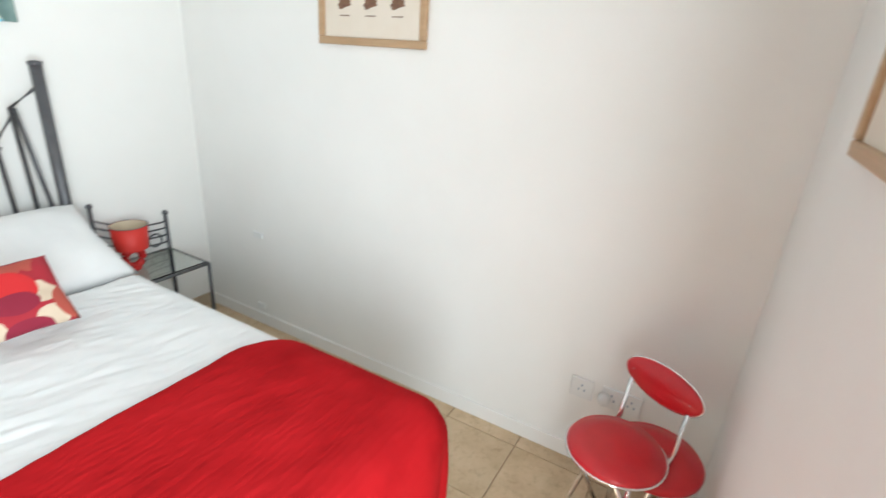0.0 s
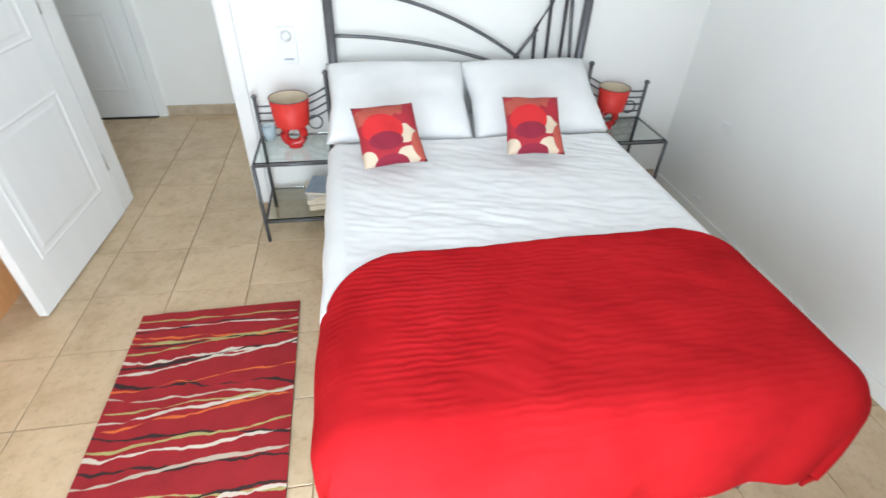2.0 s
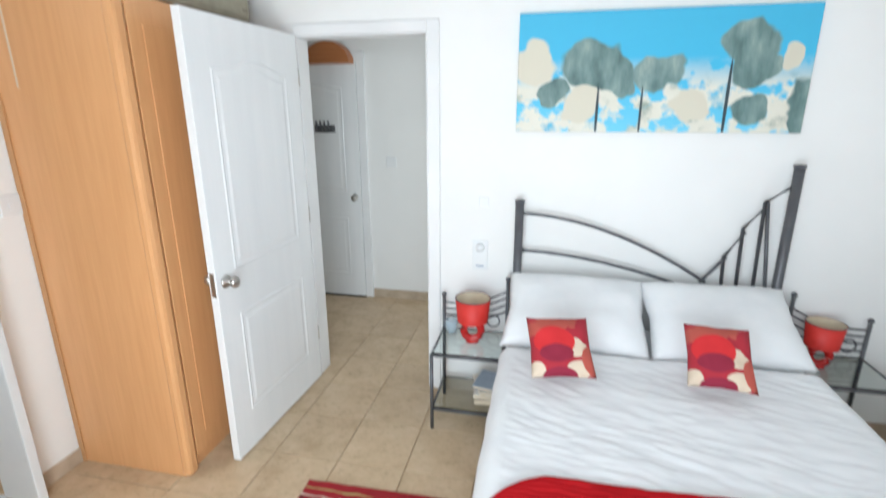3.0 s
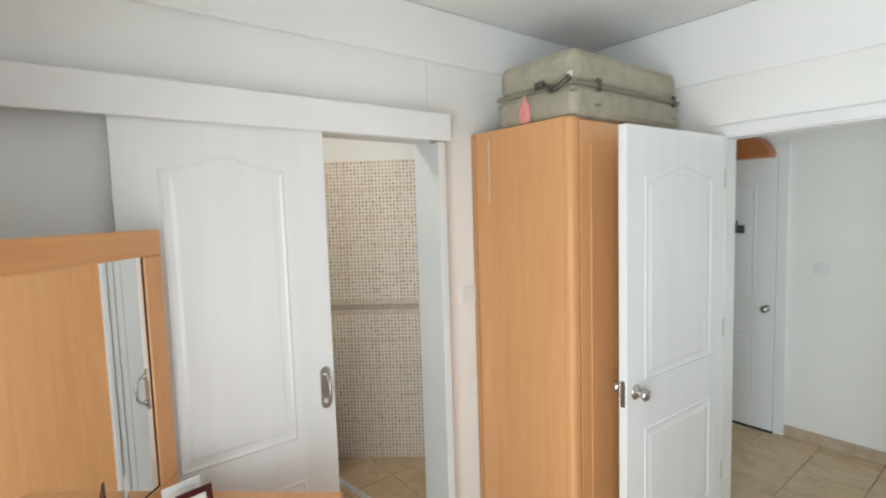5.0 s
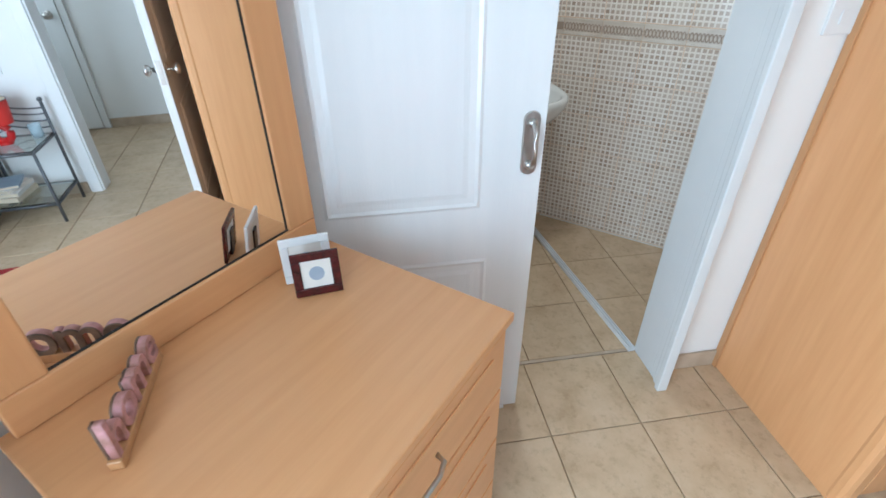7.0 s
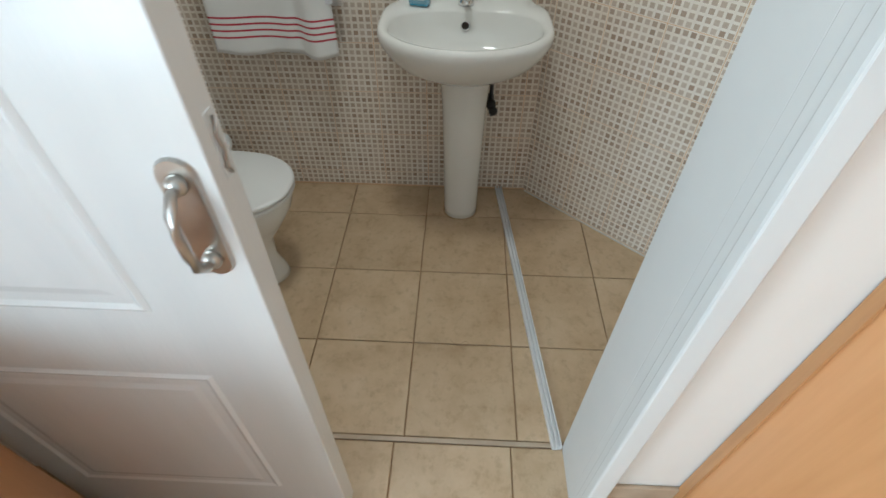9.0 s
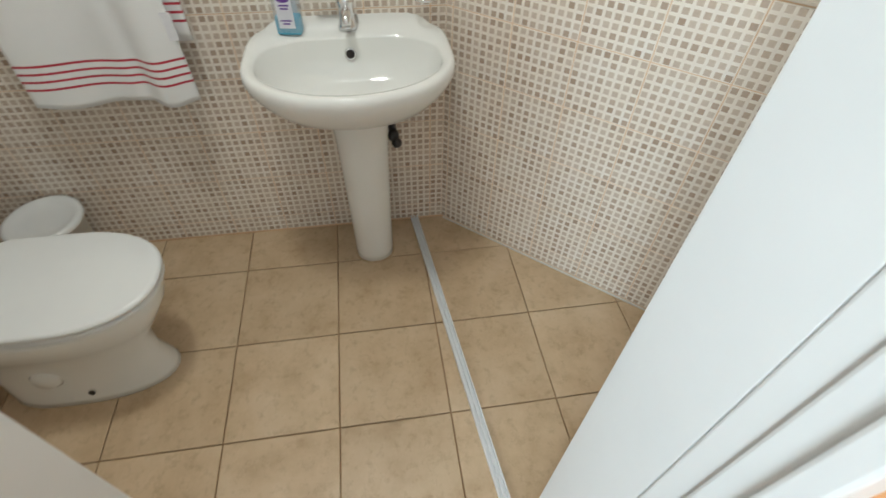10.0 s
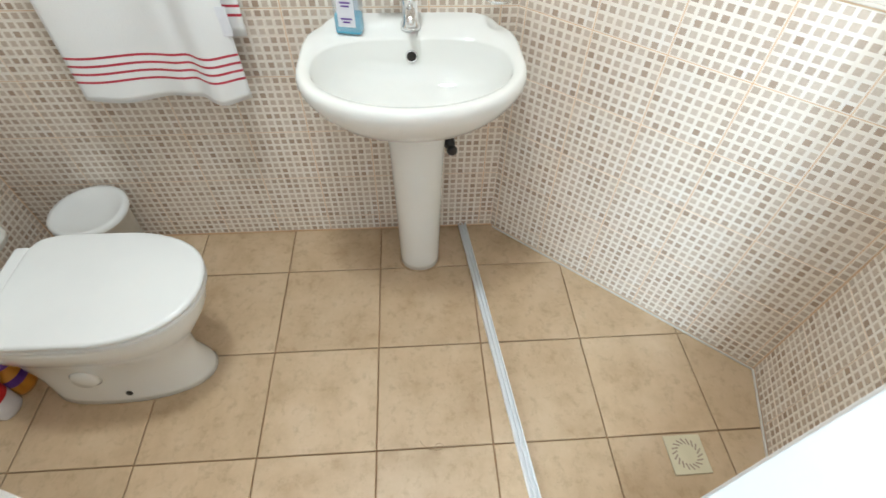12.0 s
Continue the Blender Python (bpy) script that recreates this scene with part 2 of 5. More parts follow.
def lathe(profile, n=32, at=(0, 0, 0), sx=1.0, sy=1.0, bm=None):
    """Turns (radius, height) pairs about z."""
    bm = bm or bmesh.new()
    rings = []
    for r, z in profile:
        if r < 1e-6:
            rings.append([bm.verts.new((at[0], at[1], at[2] + z))])
        else:
            rings.append([bm.verts.new((at[0] + r * sx * math.cos(2 * math.pi * i / n), at[1] + r * sy * math.sin(2 * math.pi * i / n), at[2] + z)) for i in range(n)])
    for a, b_ in zip(rings, rings[1:]):
        for i in range(n):
            j = (i + 1) % n
            if len(a) == 1 and len(b_) == 1:
                continue
            if len(a) == 1:
                bm.faces.new((a[0], b_[i], b_[j]))
            elif len(b_) == 1:
                bm.faces.new((a[i], a[j], b_[0]))
            else:
                bm.faces.new((a[i], a[j], b_[j], b_[i]))
    return bm


def tube(points, radius, n=10, bm=None, closed=False):
    """A round bar along points."""
    bm = bm or bmesh.new()
    pts = [Vector(p) for p in points]
    rings = []
    count = len(pts)
    ref = Vector((0, 0, 1))
    for i, p in enumerate(pts):
        if closed:
            d = pts[(i + 1) % count] - pts[i - 1]
        else:
            d = pts[min(i + 1, count - 1)] - pts[max(i - 1, 0)]
        d.normalize()
        r = ref if abs(d.dot(ref)) < 0.95 else Vector((1, 0, 0))
        a = d.cross(r).normalized()
        c = d.cross(a).normalized()
        rings.append([bm.verts.new(p + radius * (math.cos(2 * math.pi * k / n) * a + math.sin(2 * math.pi * k / n) * c)) for k in range(n)])
    pairs = list(zip(rings, rings[1:])) + ([(rings[-1], rings[0])] if closed else [])
    for a, b_ in pairs:
        best = 0
        if closed and a is rings[-1]:
            best = min(range(n), key=lambda s: (a[0].co - b_[s].co).length)
        for k in range(n):
            bm.faces.new((a[k], a[(k + 1) % n], b_[(k + 1 + best) % n], b_[(k + best) % n]))
    if not closed:
        bm.faces.new(rings[0])
        bm.faces.new(rings[-1])
    return bm


def arc(a, b_, bulge, n=14):
    """Points from a to b_ along a bow that rises by the vector bulge."""
    a, b_, g = Vector(a), Vector(b_), Vector(bulge)
    return [a.lerp(b_, i / n) + g * (4 * (i / n) * (1 - i / n)) for i in range(n + 1)]


def sheet(fn, nu, nv, bm=None, wrap=False):
    """A grid surface from fn(u, v), u and v from 0 to 1."""
    bm = bm or bmesh.new()
    g = [[bm.verts.new(fn(i / nu, j / nv)) for i in range(nu if wrap else nu + 1)] for j in range(nv + 1)]
    w = len(g[0])
    for j in range(nv):
        for i in range(nu):
            bm.faces.new((g[j][i], g[j][(i + 1) % w], g[j + 1][(i + 1) % w], g[j + 1][i]))
    return bm


def structure(name, bm, material, label, category="wall"):
    return tagged(part(name, bm, material), label, category, kind="structure")


def fbm(x, y, z, k):
    return noise.noise(Vector((x * k, y * k, z * k)))


# ---- large structure ----
CEIL = 2.62
structure("floor", boxes((-1.6, 4.1, -3.2, 1.5, -0.12, -0.008)), M_GROUT, "screed under the tiled floor", "floor")
structure("ceiling", boxes((-1.6, 4.1, -3.2, 1.5, CEIL, CEIL + 0.12)), M_CEIL, "plain white painted plaster ceiling", "ceiling")
wall_west = structure("wall_west", boxes((-0.12, 0, -3.2, -1.945, 0, CEIL), (-0.12, 0, -1.252, 0, 0, CEIL), (-0.12, 0, -1.945, -1.255, 2.03, CEIL)), M_WALL, "white plastered wall between bedroom and bathroom")
wall_north = structure("wall_north", boxes((-0.12, 0.78, 0, 0.12, 0, CEIL), (1.515, 4.1, 0, 0.12, 0, CEIL), (0.78, 1.515, 0, 0.12, 2.02, CEIL)), M_WALL, "white plastered wall behind the bed")
structure("wall_east", boxes((3.97, 4.1, -3.2, 0, 0, CEIL)), M_WALL, "plain white plastered side wall beside the bed")
structure("wall_south", boxes((0, 1.27, -3.2, -2.98, 0, CEIL), (2.66, 3.97, -3.2, -2.75, 0, CEIL), (1.27, 2.66, -3.2, -2.98, 2.1, CEIL)), M_WALL, "white plastered wall with a wide balcony opening")
structure("trim_north", boxes((0.0, 3.97, -0.016, -0.0005, 2.295, CEIL - 0.002), bev=0.006), M_CEIL, "slightly proud plaster band above the bed wall", "trim")
structure("trim_west", boxes((0.0005, 0.022, -2.97, -0.02, 2.378, CEIL - 0.002), bev=0.008), M_CEIL, "slightly proud plaster band above the sliding door", "trim")
# hall
structure("wall_hall_north", boxes((-0.7, 2.5, 1.36, 1.5, 0, CEIL)), M_WALL, "white plastered hall wall")
# The opening in this unseen wall is added to hold the hall lamp.
structure("wall_hall_east", boxes((2.4, 2.5, 0.12, 0.38, 0, CEIL), (2.4, 2.5, 1.10, 1.36, 0, CEIL), (2.4, 2.5, 0.38, 1.10, 0, 0.88), (2.4, 2.5, 0.38, 1.10, 2.02, CEIL)), M_WALL, "unseen white plastered hall end wall with an opening added for fill light")
structure("wall_hall_west", boxes((-0.7, -0.6, 0.12, 1.36, 0, CEIL)), M_WALL, "white plastered hall end wall")
structure("wall_hall_south", boxes((-0.6, -0.12, 0.02, 0.12, 0, CEIL)), M_WALL, "short white plastered hall wall")
# Out-of-view slab added as a bounce surface for the daylight.
structure("ground", boxes((-40, 45, -60, -3.2, -0.14, -0.02)), M_SKIRT, "unseen pale ground slab added to bounce light into the balcony opening", "ground")

structure("threshold_strip", boxes((-0.1265, -0.1135, -1.93, -1.258, -0.006, 0.0012), bev=0.0005), M_SKIRT, "narrow beige strip where the two tiled floors meet", "threshold")


# skirting
def skirting(name, *row, paint=M_SKIRT, label="beige stone-look skirting tile along the wall foot"):
    structure(name, boxes(row, bev=0.003), paint, label, "baseboard")


skirting("baseboard_west", 0.001, 0.012, -1.235, -0.99, 0.0, 0.075)
skirting("baseboard_north", 1.585, 3.955, -0.012, -0.001, 0.0, 0.075)
skirting("baseboard_east", 3.958, 3.969, -2.745, -0.013, 0.0, 0.07, paint=M_WALL, label="low white painted skirting along the side wall")
skirting("baseboard_south", 2.67, 3.955, -2.749, -2.738, 0.0, 0.07, paint=M_WALL, label="low white painted skirting near the room corner")
skirting("baseboard_hall", 0.672, 1.785, 1.347, 1.359, 0.0, 0.08)


# Darkened copy of the trim paint; tones down daylight on the bathroom frame.
M_TRIM_DIMMED = speckled("white_trim_darkened", (0.67, 0.69, 0.695), (0.73, 0.745, 0.745), 0.36, 3, 50, 0.1, 0.0008)


def frame_trim(name, rows, label, paint=M_TRIM):
    t = thing(name, pose(0, 0, 0), label, "door frame", kind="structure")
    for r in rows:
        part("casing", boxes(r, bev=min(0.004, 0.35 * (r[3] - r[2]))), paint, t)
    return t


frame_trim("trim_bedroom_door", [
    (1.500, 1.517, -0.004, 0.124, 0, 2.005), (0.778, 0.795, -0.004, 0.124, 0, 2.005), (0.778, 1.517, -0.004, 0.124, 2.005, 2.022),
    (1.510, 1.575, -0.018, -0.002, 0, 2.07), (0.715, 0.785, -0.016, -0.002, 0, 2.07), (0.785, 1.510, -0.018, -0.002, 2.012, 2.07)],
    "white painted timber frame round the bedroom doorway")
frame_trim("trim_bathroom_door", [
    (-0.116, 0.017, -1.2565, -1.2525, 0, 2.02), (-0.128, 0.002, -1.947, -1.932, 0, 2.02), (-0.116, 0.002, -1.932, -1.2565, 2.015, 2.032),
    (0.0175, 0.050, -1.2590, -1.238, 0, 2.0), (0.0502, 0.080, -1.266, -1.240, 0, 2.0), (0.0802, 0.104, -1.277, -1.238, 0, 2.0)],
    "white gloss door lining with a stepped closing post", M_TRIM_DIMMED)
pelmet = thing("sliding_door_pelmet", pose(0, 0, 0), "long white painted pelmet box above the sliding door", "pelmet", kind="structure")
part("fascia", boxes((0.086, 0.104, -2.96, -1.20, 2.004, 2.125), bev=0.003), M_TRIM, pelmet)
part("top_board", boxes((0.001, 0.086, -2.96, -1.20, 2.107, 2.124)), M_TRIM, pelmet)
part("end_cap", boxes((0.001, 0.086, -1.219, -1.201, 2.004, 2.107)), M_TRIM, pelmet)


# ---- doors ----
def panel_bm(w, z0, z1, rise, cx, face, steps=((0, 0.0004), (0.008, 0.0042), (0.017, 0.0008), (0.034, 0.0010), (0.048, 0.0038))):
    """A moulded door panel with a bowed head; face is (y, sign) of the leaf's surface."""
    bm = bmesh.new()
    y, sgn = face
    loops = []
    for d, hgt in steps:
        hw = w / 2 - d
        pts = [(-hw, z0 + d), (hw, z0 + d)]
        for i in range(21):
            x = hw - 2 * hw * i / 20
            pts.append((x, z1 - d + rise * 0.5 * (1 + math.cos(math.pi * x / hw))))
        loops.append([bm.verts.new((cx + px, y + sgn * hgt, pz)) for px, pz in pts])
    for a, b_ in zip(loops, loops[1:]):
        for i in range(len(a)):
            j = (i + 1) % len(a)
            bm.faces.new((a[i], a[j], b_[j], b_[i]))
    bm.faces.new(loops[-1])
    return bm


def knob(parent, x, y, z, sgn):
    k = part("rosette", lathe([(0, 0), (0.031, 0), (0.031, 0.004), (0.026, 0.008), (0.012, 0.010), (0.011, 0.03), (0.0, 0.03)], 24), M_NICKEL, parent, "brushed nickel rosette", True)
    k.matrix_basis = pose(x, y, z, -90 * sgn, 0, 0)
    g = part("knob", lathe([(0, 0.026), (0.012, 0.027), (0.022, 0.036), (0.027, 0.046), (0.024, 0.056), (0.012, 0.062), (0, 0.063)], 24), M_NICKEL, k, "round brushed nickel knob", True)
    return g


def door_leaf(name, m, width, height, label, panels, knobs=(), both=True, group="", margin=0.25, front=0.019):
    """A moulded two-panel leaf: x runs along its width, its faces look along y."""
    d = thing(name, m, label, "door", group)
    part("slab", boxes((0, width, -0.019, front, 0, height), bev=0.002), M_DOOR, d)
    for z0, z1, rise, *span in panels:
        x0, x1 = span or (margin / 2, width - margin / 2)
        for face in ((front, 1), (-0.019, -1)) if both else ((front, 1),):
            part("moulded_panel", panel_bm(x1 - x0, z0, z1, rise, (x0 + x1) / 2, face), M_DOOR, d)
    for x, z in knobs:
        knob(d, x, 0.019, z, 1)
        knob(d, x, -0.019, z, -1)
    return d


# open bedroom door: hinged at the jamb, folded back beside the wardrobe
hx, hy, fx, fy = 0.784, -0.03, 0.745, -0.846
swing = math.degrees(math.atan2(fy - hy, fx - hx))
leaf = door_leaf("bedroom_door", pose(hx, hy, 0.008, 0, 0, swing), 0.815, 2.005, "open white moulded two-panel bedroom door with nickel knobs", [(0.20, 0.72, 0.0), (0.93, 1.80, 0.045)], [(0.755, 0.897)])
part("latch_plate", boxes((0.8135, 0.8165, -0.011, 0.011, 0.84, 0.95)), M_NICKEL, leaf)
for z in (0.25, 1.0, 1.75):
    part("hinge", lathe([(0, 0), (0.007, 0), (0.007, 0.09), (0, 0.09)], 12, (-0.006, 0.014, z)), M_NICKEL, leaf, "", True)

# sliding bathroom door, partly closed
slide = door_leaf("sliding_door", pose(0.048, -1.820, 0.014, 0, 0, -90), 0.685, 2.01, "white moulded sliding bathroom door, half open", [(0.165, 0.660, 0.0, 0.135, 0.600), (0.825, 1.84, 0.045, 0.160, 0.565)], both=False, front=0.030)
plate = bmesh.new()
sheetpts = [(0.0215 * math.cos(a), 0.066 + 0.0215 * math.sin(a)) for a in np.linspace(0, math.pi, 9)] + [(0.0215 * math.cos(a), -0.066 + 0.0215 * math.sin(a)) for a in np.linspace(math.pi, 2 * math.pi, 9)]
fv = [plate.verts.new((x, 0.0245, z)) for x, z in sheetpts]
bv = [plate.verts.new((x * 1.12, 0.0190, z * 1.02)) for x, z in sheetpts]
plate.faces.new(fv)
for i in range(len(fv)):
    j = (i + 1) % len(fv)
    plate.faces.new((fv[i], fv[j], bv[j], bv[i]))
hp = part("handle_plate", plate, M_NICKEL, slide, "satin nickel handle plate")
hp.location = (0.037, 0.011, 0.997)
hp.scale = (0.92, 1.0, 0.94)
grip = part("pull_handle", tube([(0, 0.020, 0.058), (0, 0.042, 0.056), (0, 0.056, 0.040), (0, 0.060, 0.015), (0, 0.060, -0.015), (0, 0.056, -0.040), (0, 0.042, -0.056), (0, 0.020, -0.058)], 0.0065, 12), M_NICKEL, hp, "curved satin nickel pull", True)
for z in (0.058, -0.058):
    part("grip_boss", lathe([(0, 0), (0.013, 0), (0.013, 0.006), (0.009, 0.012), (0, 0.013)], 18), M_NICKEL, hp, "", True).matrix_basis = pose(0, 0.024, z, -90, 0, 0)
part("edge_latch", boxes((-0.0012, 0.0, -0.008, 0.008, 1.035, 1.115)), M_TRIM_DIMMED, slide, "white painted latch plate in the door edge")
part("latch_hook", tube([(-0.003, -0.004, 1.040), (-0.003, 0.003, 1.052), (-0.003, -0.003, 1.070), (-0.003, 0.003, 1.088), (-0.003, -0.004, 1.108)], 0.0022, 6), M_NICKEL, slide, "small curved nickel latch hook", True)
part("floor_guide", boxes((0.045, 0.075, -0.012, 0.034, -0.013, 0.0), bev=0.002), M_PLASTIC, slide)

# hall door, closed
hall_door = door_leaf("hall_door", pose(-0.16, 1.345, 0.012, 0, 0, 0), 0.76, 2.0, "closed white moulded hall door with a coat hook", [(0.2, 0.72, 0.0), (0.93, 1.80, 0.045)])
hr = part("handle_rosette", lathe([(0, 0), (0.026, 0), (0.026, 0.006), (0.01, 0.01), (0.009, 0.035), (0, 0.035)], 20), M_NICKEL, hall_door, "", True)
hr.matrix_basis = pose(0.71, -0.019, 0.9, 90, 0, 0)
part("knob", lathe([(0, 0.026), (0.022, 0.036), (0.027, 0.046), (0.022, 0.057), (0, 0.062)], 20), M_NICKEL, hr, "", True)
hk = part("coat_hook", boxes((0.38, 0.56, -0.030, -0.0195, 1.44, 1.50), bev=0.003), M_STEEL, hall_door)
for x in (0.42, 0.455, 0.49, 0.525):
    part("hook", tube([(x, -0.028, 1.475), (x, -0.06, 1.455), (x, -0.08, 1.485), (x, -0.075, 1.535)], 0.008, 8), M_STEEL, hk, "", True)
store_door = door_leaf("hall_door", pose(1.842, 1.345, 0.012, 0, 0, 0), 0.52, 2.0, "closed narrow white hall door with a nickel knob", [(0.2, 0.72, 0.0), (0.93, 1.80, 0.045)])
knob(store_door, 0.07, -0.019, 0.9, -1)
frame_trim("trim_store_door", [(1.788, 1.840, 1.336, 1.359, 0, 2.08), (2.364, 2.399, 1.336, 1.359, 0, 2.08), (1.840, 2.364, 1.338, 1.359, 2.016, 2.08)], "white painted frame round the narrow hall door")
frame_trim("trim_hall_door", [(0.602, 0.668, 1.336, 1.359, 0, 2.08), (-0.23, -0.162, 1.336, 1.359, 0, 2.08), (-0.162, 0.602, 1.338, 1.359, 2.016, 2.08)], "white painted frame round the hall door")
# Shade in the gap under the hall door, built as a near-black strip.
structure("threshold", boxes((-0.16, 0.60, 1.315, 1.359, 0, 0.011)), M_DARK, "near-black strip drawn as the shaded gap under the hall door", "threshold")
bm = bmesh.new()
ring = [(0.20 * math.cos(a), 0.175 * math.sin(a)) for a in np.linspace(0, math.pi, 17)]
f0 = [bm.verts.new((x, 0, z)) for x, z in ring]
f1 = [bm.verts.new((x * 0.96, -0.10, z * 0.94 + 0.004)) for x, z in ring]
bm.faces.new(f0)
bm.faces.new(f1)
for i in range(len(f0)):
    j = (i + 1) % len(f0)
    bm.faces.new((f0[i], f0[j], f1[j], f1[i]))
shelf = part("arched_wall_plaque", bm, wood("orange_stained_wood", (0.40, 0.14, 0.045), (0.54, 0.21, 0.075), 0.35, 0))
shelf.location = (0.39, 1.335, 1.985)
tagged(shelf, "half-round orange-brown wooden plaque fixed above the hall door", "wall ornament")


# ---- plates on the walls ----
def switch_plate(name, m, w, hgt, label, gang=1, kind_of="switch"):
    s = thing(name, m, label, kind_of)
    part("plate", boxes((-w / 2, w / 2, -0.009, 0.0, -hgt / 2, hgt / 2), bev=0.003), M_PLASTIC, s)
    for g in range(gang):
        cx = (g - (gang - 1) / 2) * (w / gang)
        if kind_of == "switch":
            part("rocker", boxes((cx - 0.011, cx + 0.011, -0.0125, -0.009, -0.018, 0.018), bev=0.0015), M_PLASTIC, s)
        else:
            for px, pz in ((0, 0.014), (-0.011, -0.006), (0.011, -0.006)):
                part("pin_slot", boxes((cx + px - 0.003, cx + px + 0.003, -0.0095, -0.0088, pz - 0.005, pz + 0.005)), M_TEAL, s)
            part("rocker", boxes((cx - 0.006, cx + 0.006, -0.0115, -0.009, 0.021, 0.036), bev=0.001), M_PLASTIC, s)
    return s


switch_plate("light_switch", pose(0.0005, -1.03, 1.265, 0, 0, 90), 0.086, 0.086, "white plastic light switch beside the wardrobe")
switch_plate("light_switch", pose(0.87, 1.3595, 1.215), 0.086, 0.086, "white plastic light switch on the hall wall")
switch_plate("wall_socket", pose(3.9695, -2.27, 0.345, 0, 0, -90), 0.088, 0.088, "white plastic wall socket low on the wall", kind_of="socket")
sk2 = switch_plate("wall_socket", pose(3.9695, -2.42, 0.345, 0, 0, -90), 0.146, 0.088, "double white plastic wall socket with a plug", 2, "socket")
part("plug", lathe([(0, 0), (0.024, 0), (0.024, 0.02), (0.017, 0.034), (0, 0.036)], 20), M_PLASTIC, sk2, "white round plug", True).matrix_basis = pose(-0.06, -0.009, -0.005, 90, 0, 0)
switch_plate("wall_socket", pose(3.9695, -0.455, 0.55, 0, 0, -90), 0.07, 0.035, "small white plastic wall outlet", 0, "outlet")
switch_plate("cable_outlet", pose(3.9695, -0.44, 0.115, 0, 0, -90), 0.06, 0.03, "small white outlet above the skirting", kind_of="switch")
nl = thing("bedside_socket", pose(1.80, -0.0005, 0.86), "white bedside wall socket with a plugged-in night light", "socket")
part("plate", boxes((-0.043, 0.043, -0.009, 0, -0.085, 0.085), bev=0.003), M_PLASTIC, nl)
part("night_light", lathe([(0, 0), (0.026, 0), (0.024, 0.02), (0.012, 0.03), (0, 0.031)], 20), M_PLASTIC, nl, "round white plastic night light", True).matrix_basis = pose(0, -0.009, 0.045, 90, 0, 0)
part("slot", boxes((-0.022, 0.022, -0.0125, -0.009, -0.066, -0.058)), M_TEAL, nl)
switch_plate("light_switch", pose(1.815, -0.0005, 1.16), 0.05, 0.05, "small white blanking plate above the bedside table")


# ---- wardrobe ----
ward = thing("wardrobe", pose(0, 0, 0), "tall beech veneer wardrobe with a rounded front corner", "wardrobe")
part("carcass", boxes((0.002, 0.575, -0.985, -0.06, 0.0, 2.06), bev=0.002), M_BEECH, ward)
part("back_edge", boxes((0.003, 0.030, -0.992, -0.9855, 0.0, 2.058), bev=0.002), M_BEECH_DARK, ward)
part("corner_post", boxes((0.552, 0.606, -0.9885, -0.925, 0.0, 2.06), bev=0.018), M_BEECH, ward, "rounded beech corner post")
for y0, y1 in ((-0.918, -0.502), (-0.497, -0.075)):
    wd = part("wardrobe_door", boxes((0.576, 0.597, y0, y1, 0.07, 2.05), bev=0.003), M_BEECH, ward)
    part("door_panel", boxes((0.597, 0.601, y0 + 0.07, y1 - 0.07, 0.16, 1.95), bev=0.0015), M_BEECH, wd)
part("plinth", boxes((0.40, 0.572, -0.92, -0.07, 0.001, 0.066)), M_BEECH_DARK, ward)
part("scratch", boxes((0.118, 0.126, -0.9862, -0.9852, 1.72, 2.02)), M_CREAM, ward, "pale vertical scuff")

case = thing("suitcase", pose(0.325, -0.50, 2.061), "old khaki cloth suitcase lying on top of the wardrobe", "suitcase")
part("lower_shell", boxes((-0.16, 0.28, -0.46, 0.40, 0.0, 0.135), bev=0.03), M_CASE, case)
part("upper_shell", boxes((-0.155, 0.275, -0.455, 0.395, 0.14, 0.285), bev=0.04), M_CASE, case)
part("rim", boxes((-0.165, 0.285, -0.465, 0.405, 0.126, 0.148), bev=0.008), M_CASETRIM, case)
M_FITTING = speckled("worn_dark_brass", (0.05, 0.046, 0.038), (0.15, 0.135, 0.105), 0.45, 40, 150, 0.1, 0.0006, metal=0.4)
part("handle", tube(arc((0.145, -0.468, 0.140), (0.262, -0.468, 0.158), (0, -0.03, -0.038), 12), 0.011, 10), M_FITTING, case, "worn dark carrying handle", True)
part("latch", boxes((0.075, 0.125, -0.472, -0.455, 0.135, 0.168), bev=0.005), M_FITTING, case)
part("handle_eye", boxes((0.252, 0.270, -0.474, -0.455, 0.150, 0.180), bev=0.004), M_CHROME, case)
for y in (-0.30, 0.345):
    part("latch", boxes((0.277, 0.290, y - 0.014, y + 0.014, 0.112, 0.165), bev=0.004), M_FITTING, case)
    part("strap_loop", boxes((0.270, 0.282, y - 0.022, y + 0.022, 0.050, 0.062), bev=0.002), M_CASETRIM, case)
part("seam", boxes((-0.158, 0.278, -0.458, 0.398, 0.098, 0.106), bev=0.003), M_CASETRIM, case)
tag = thing("luggage_tag", pose(0.345, -0.972, 2.062), "pink felt luggage tag hanging on the suitcase", "tag")
part("body", lathe([(0, 0), (0.034, 0.006), (0.042, 0.04), (0.036, 0.075), (0.014, 0.10), (0.008, 0.125), (0, 0.127)], 20, sx=0.85, sy=0.22), M_PINK, tag, "", True)


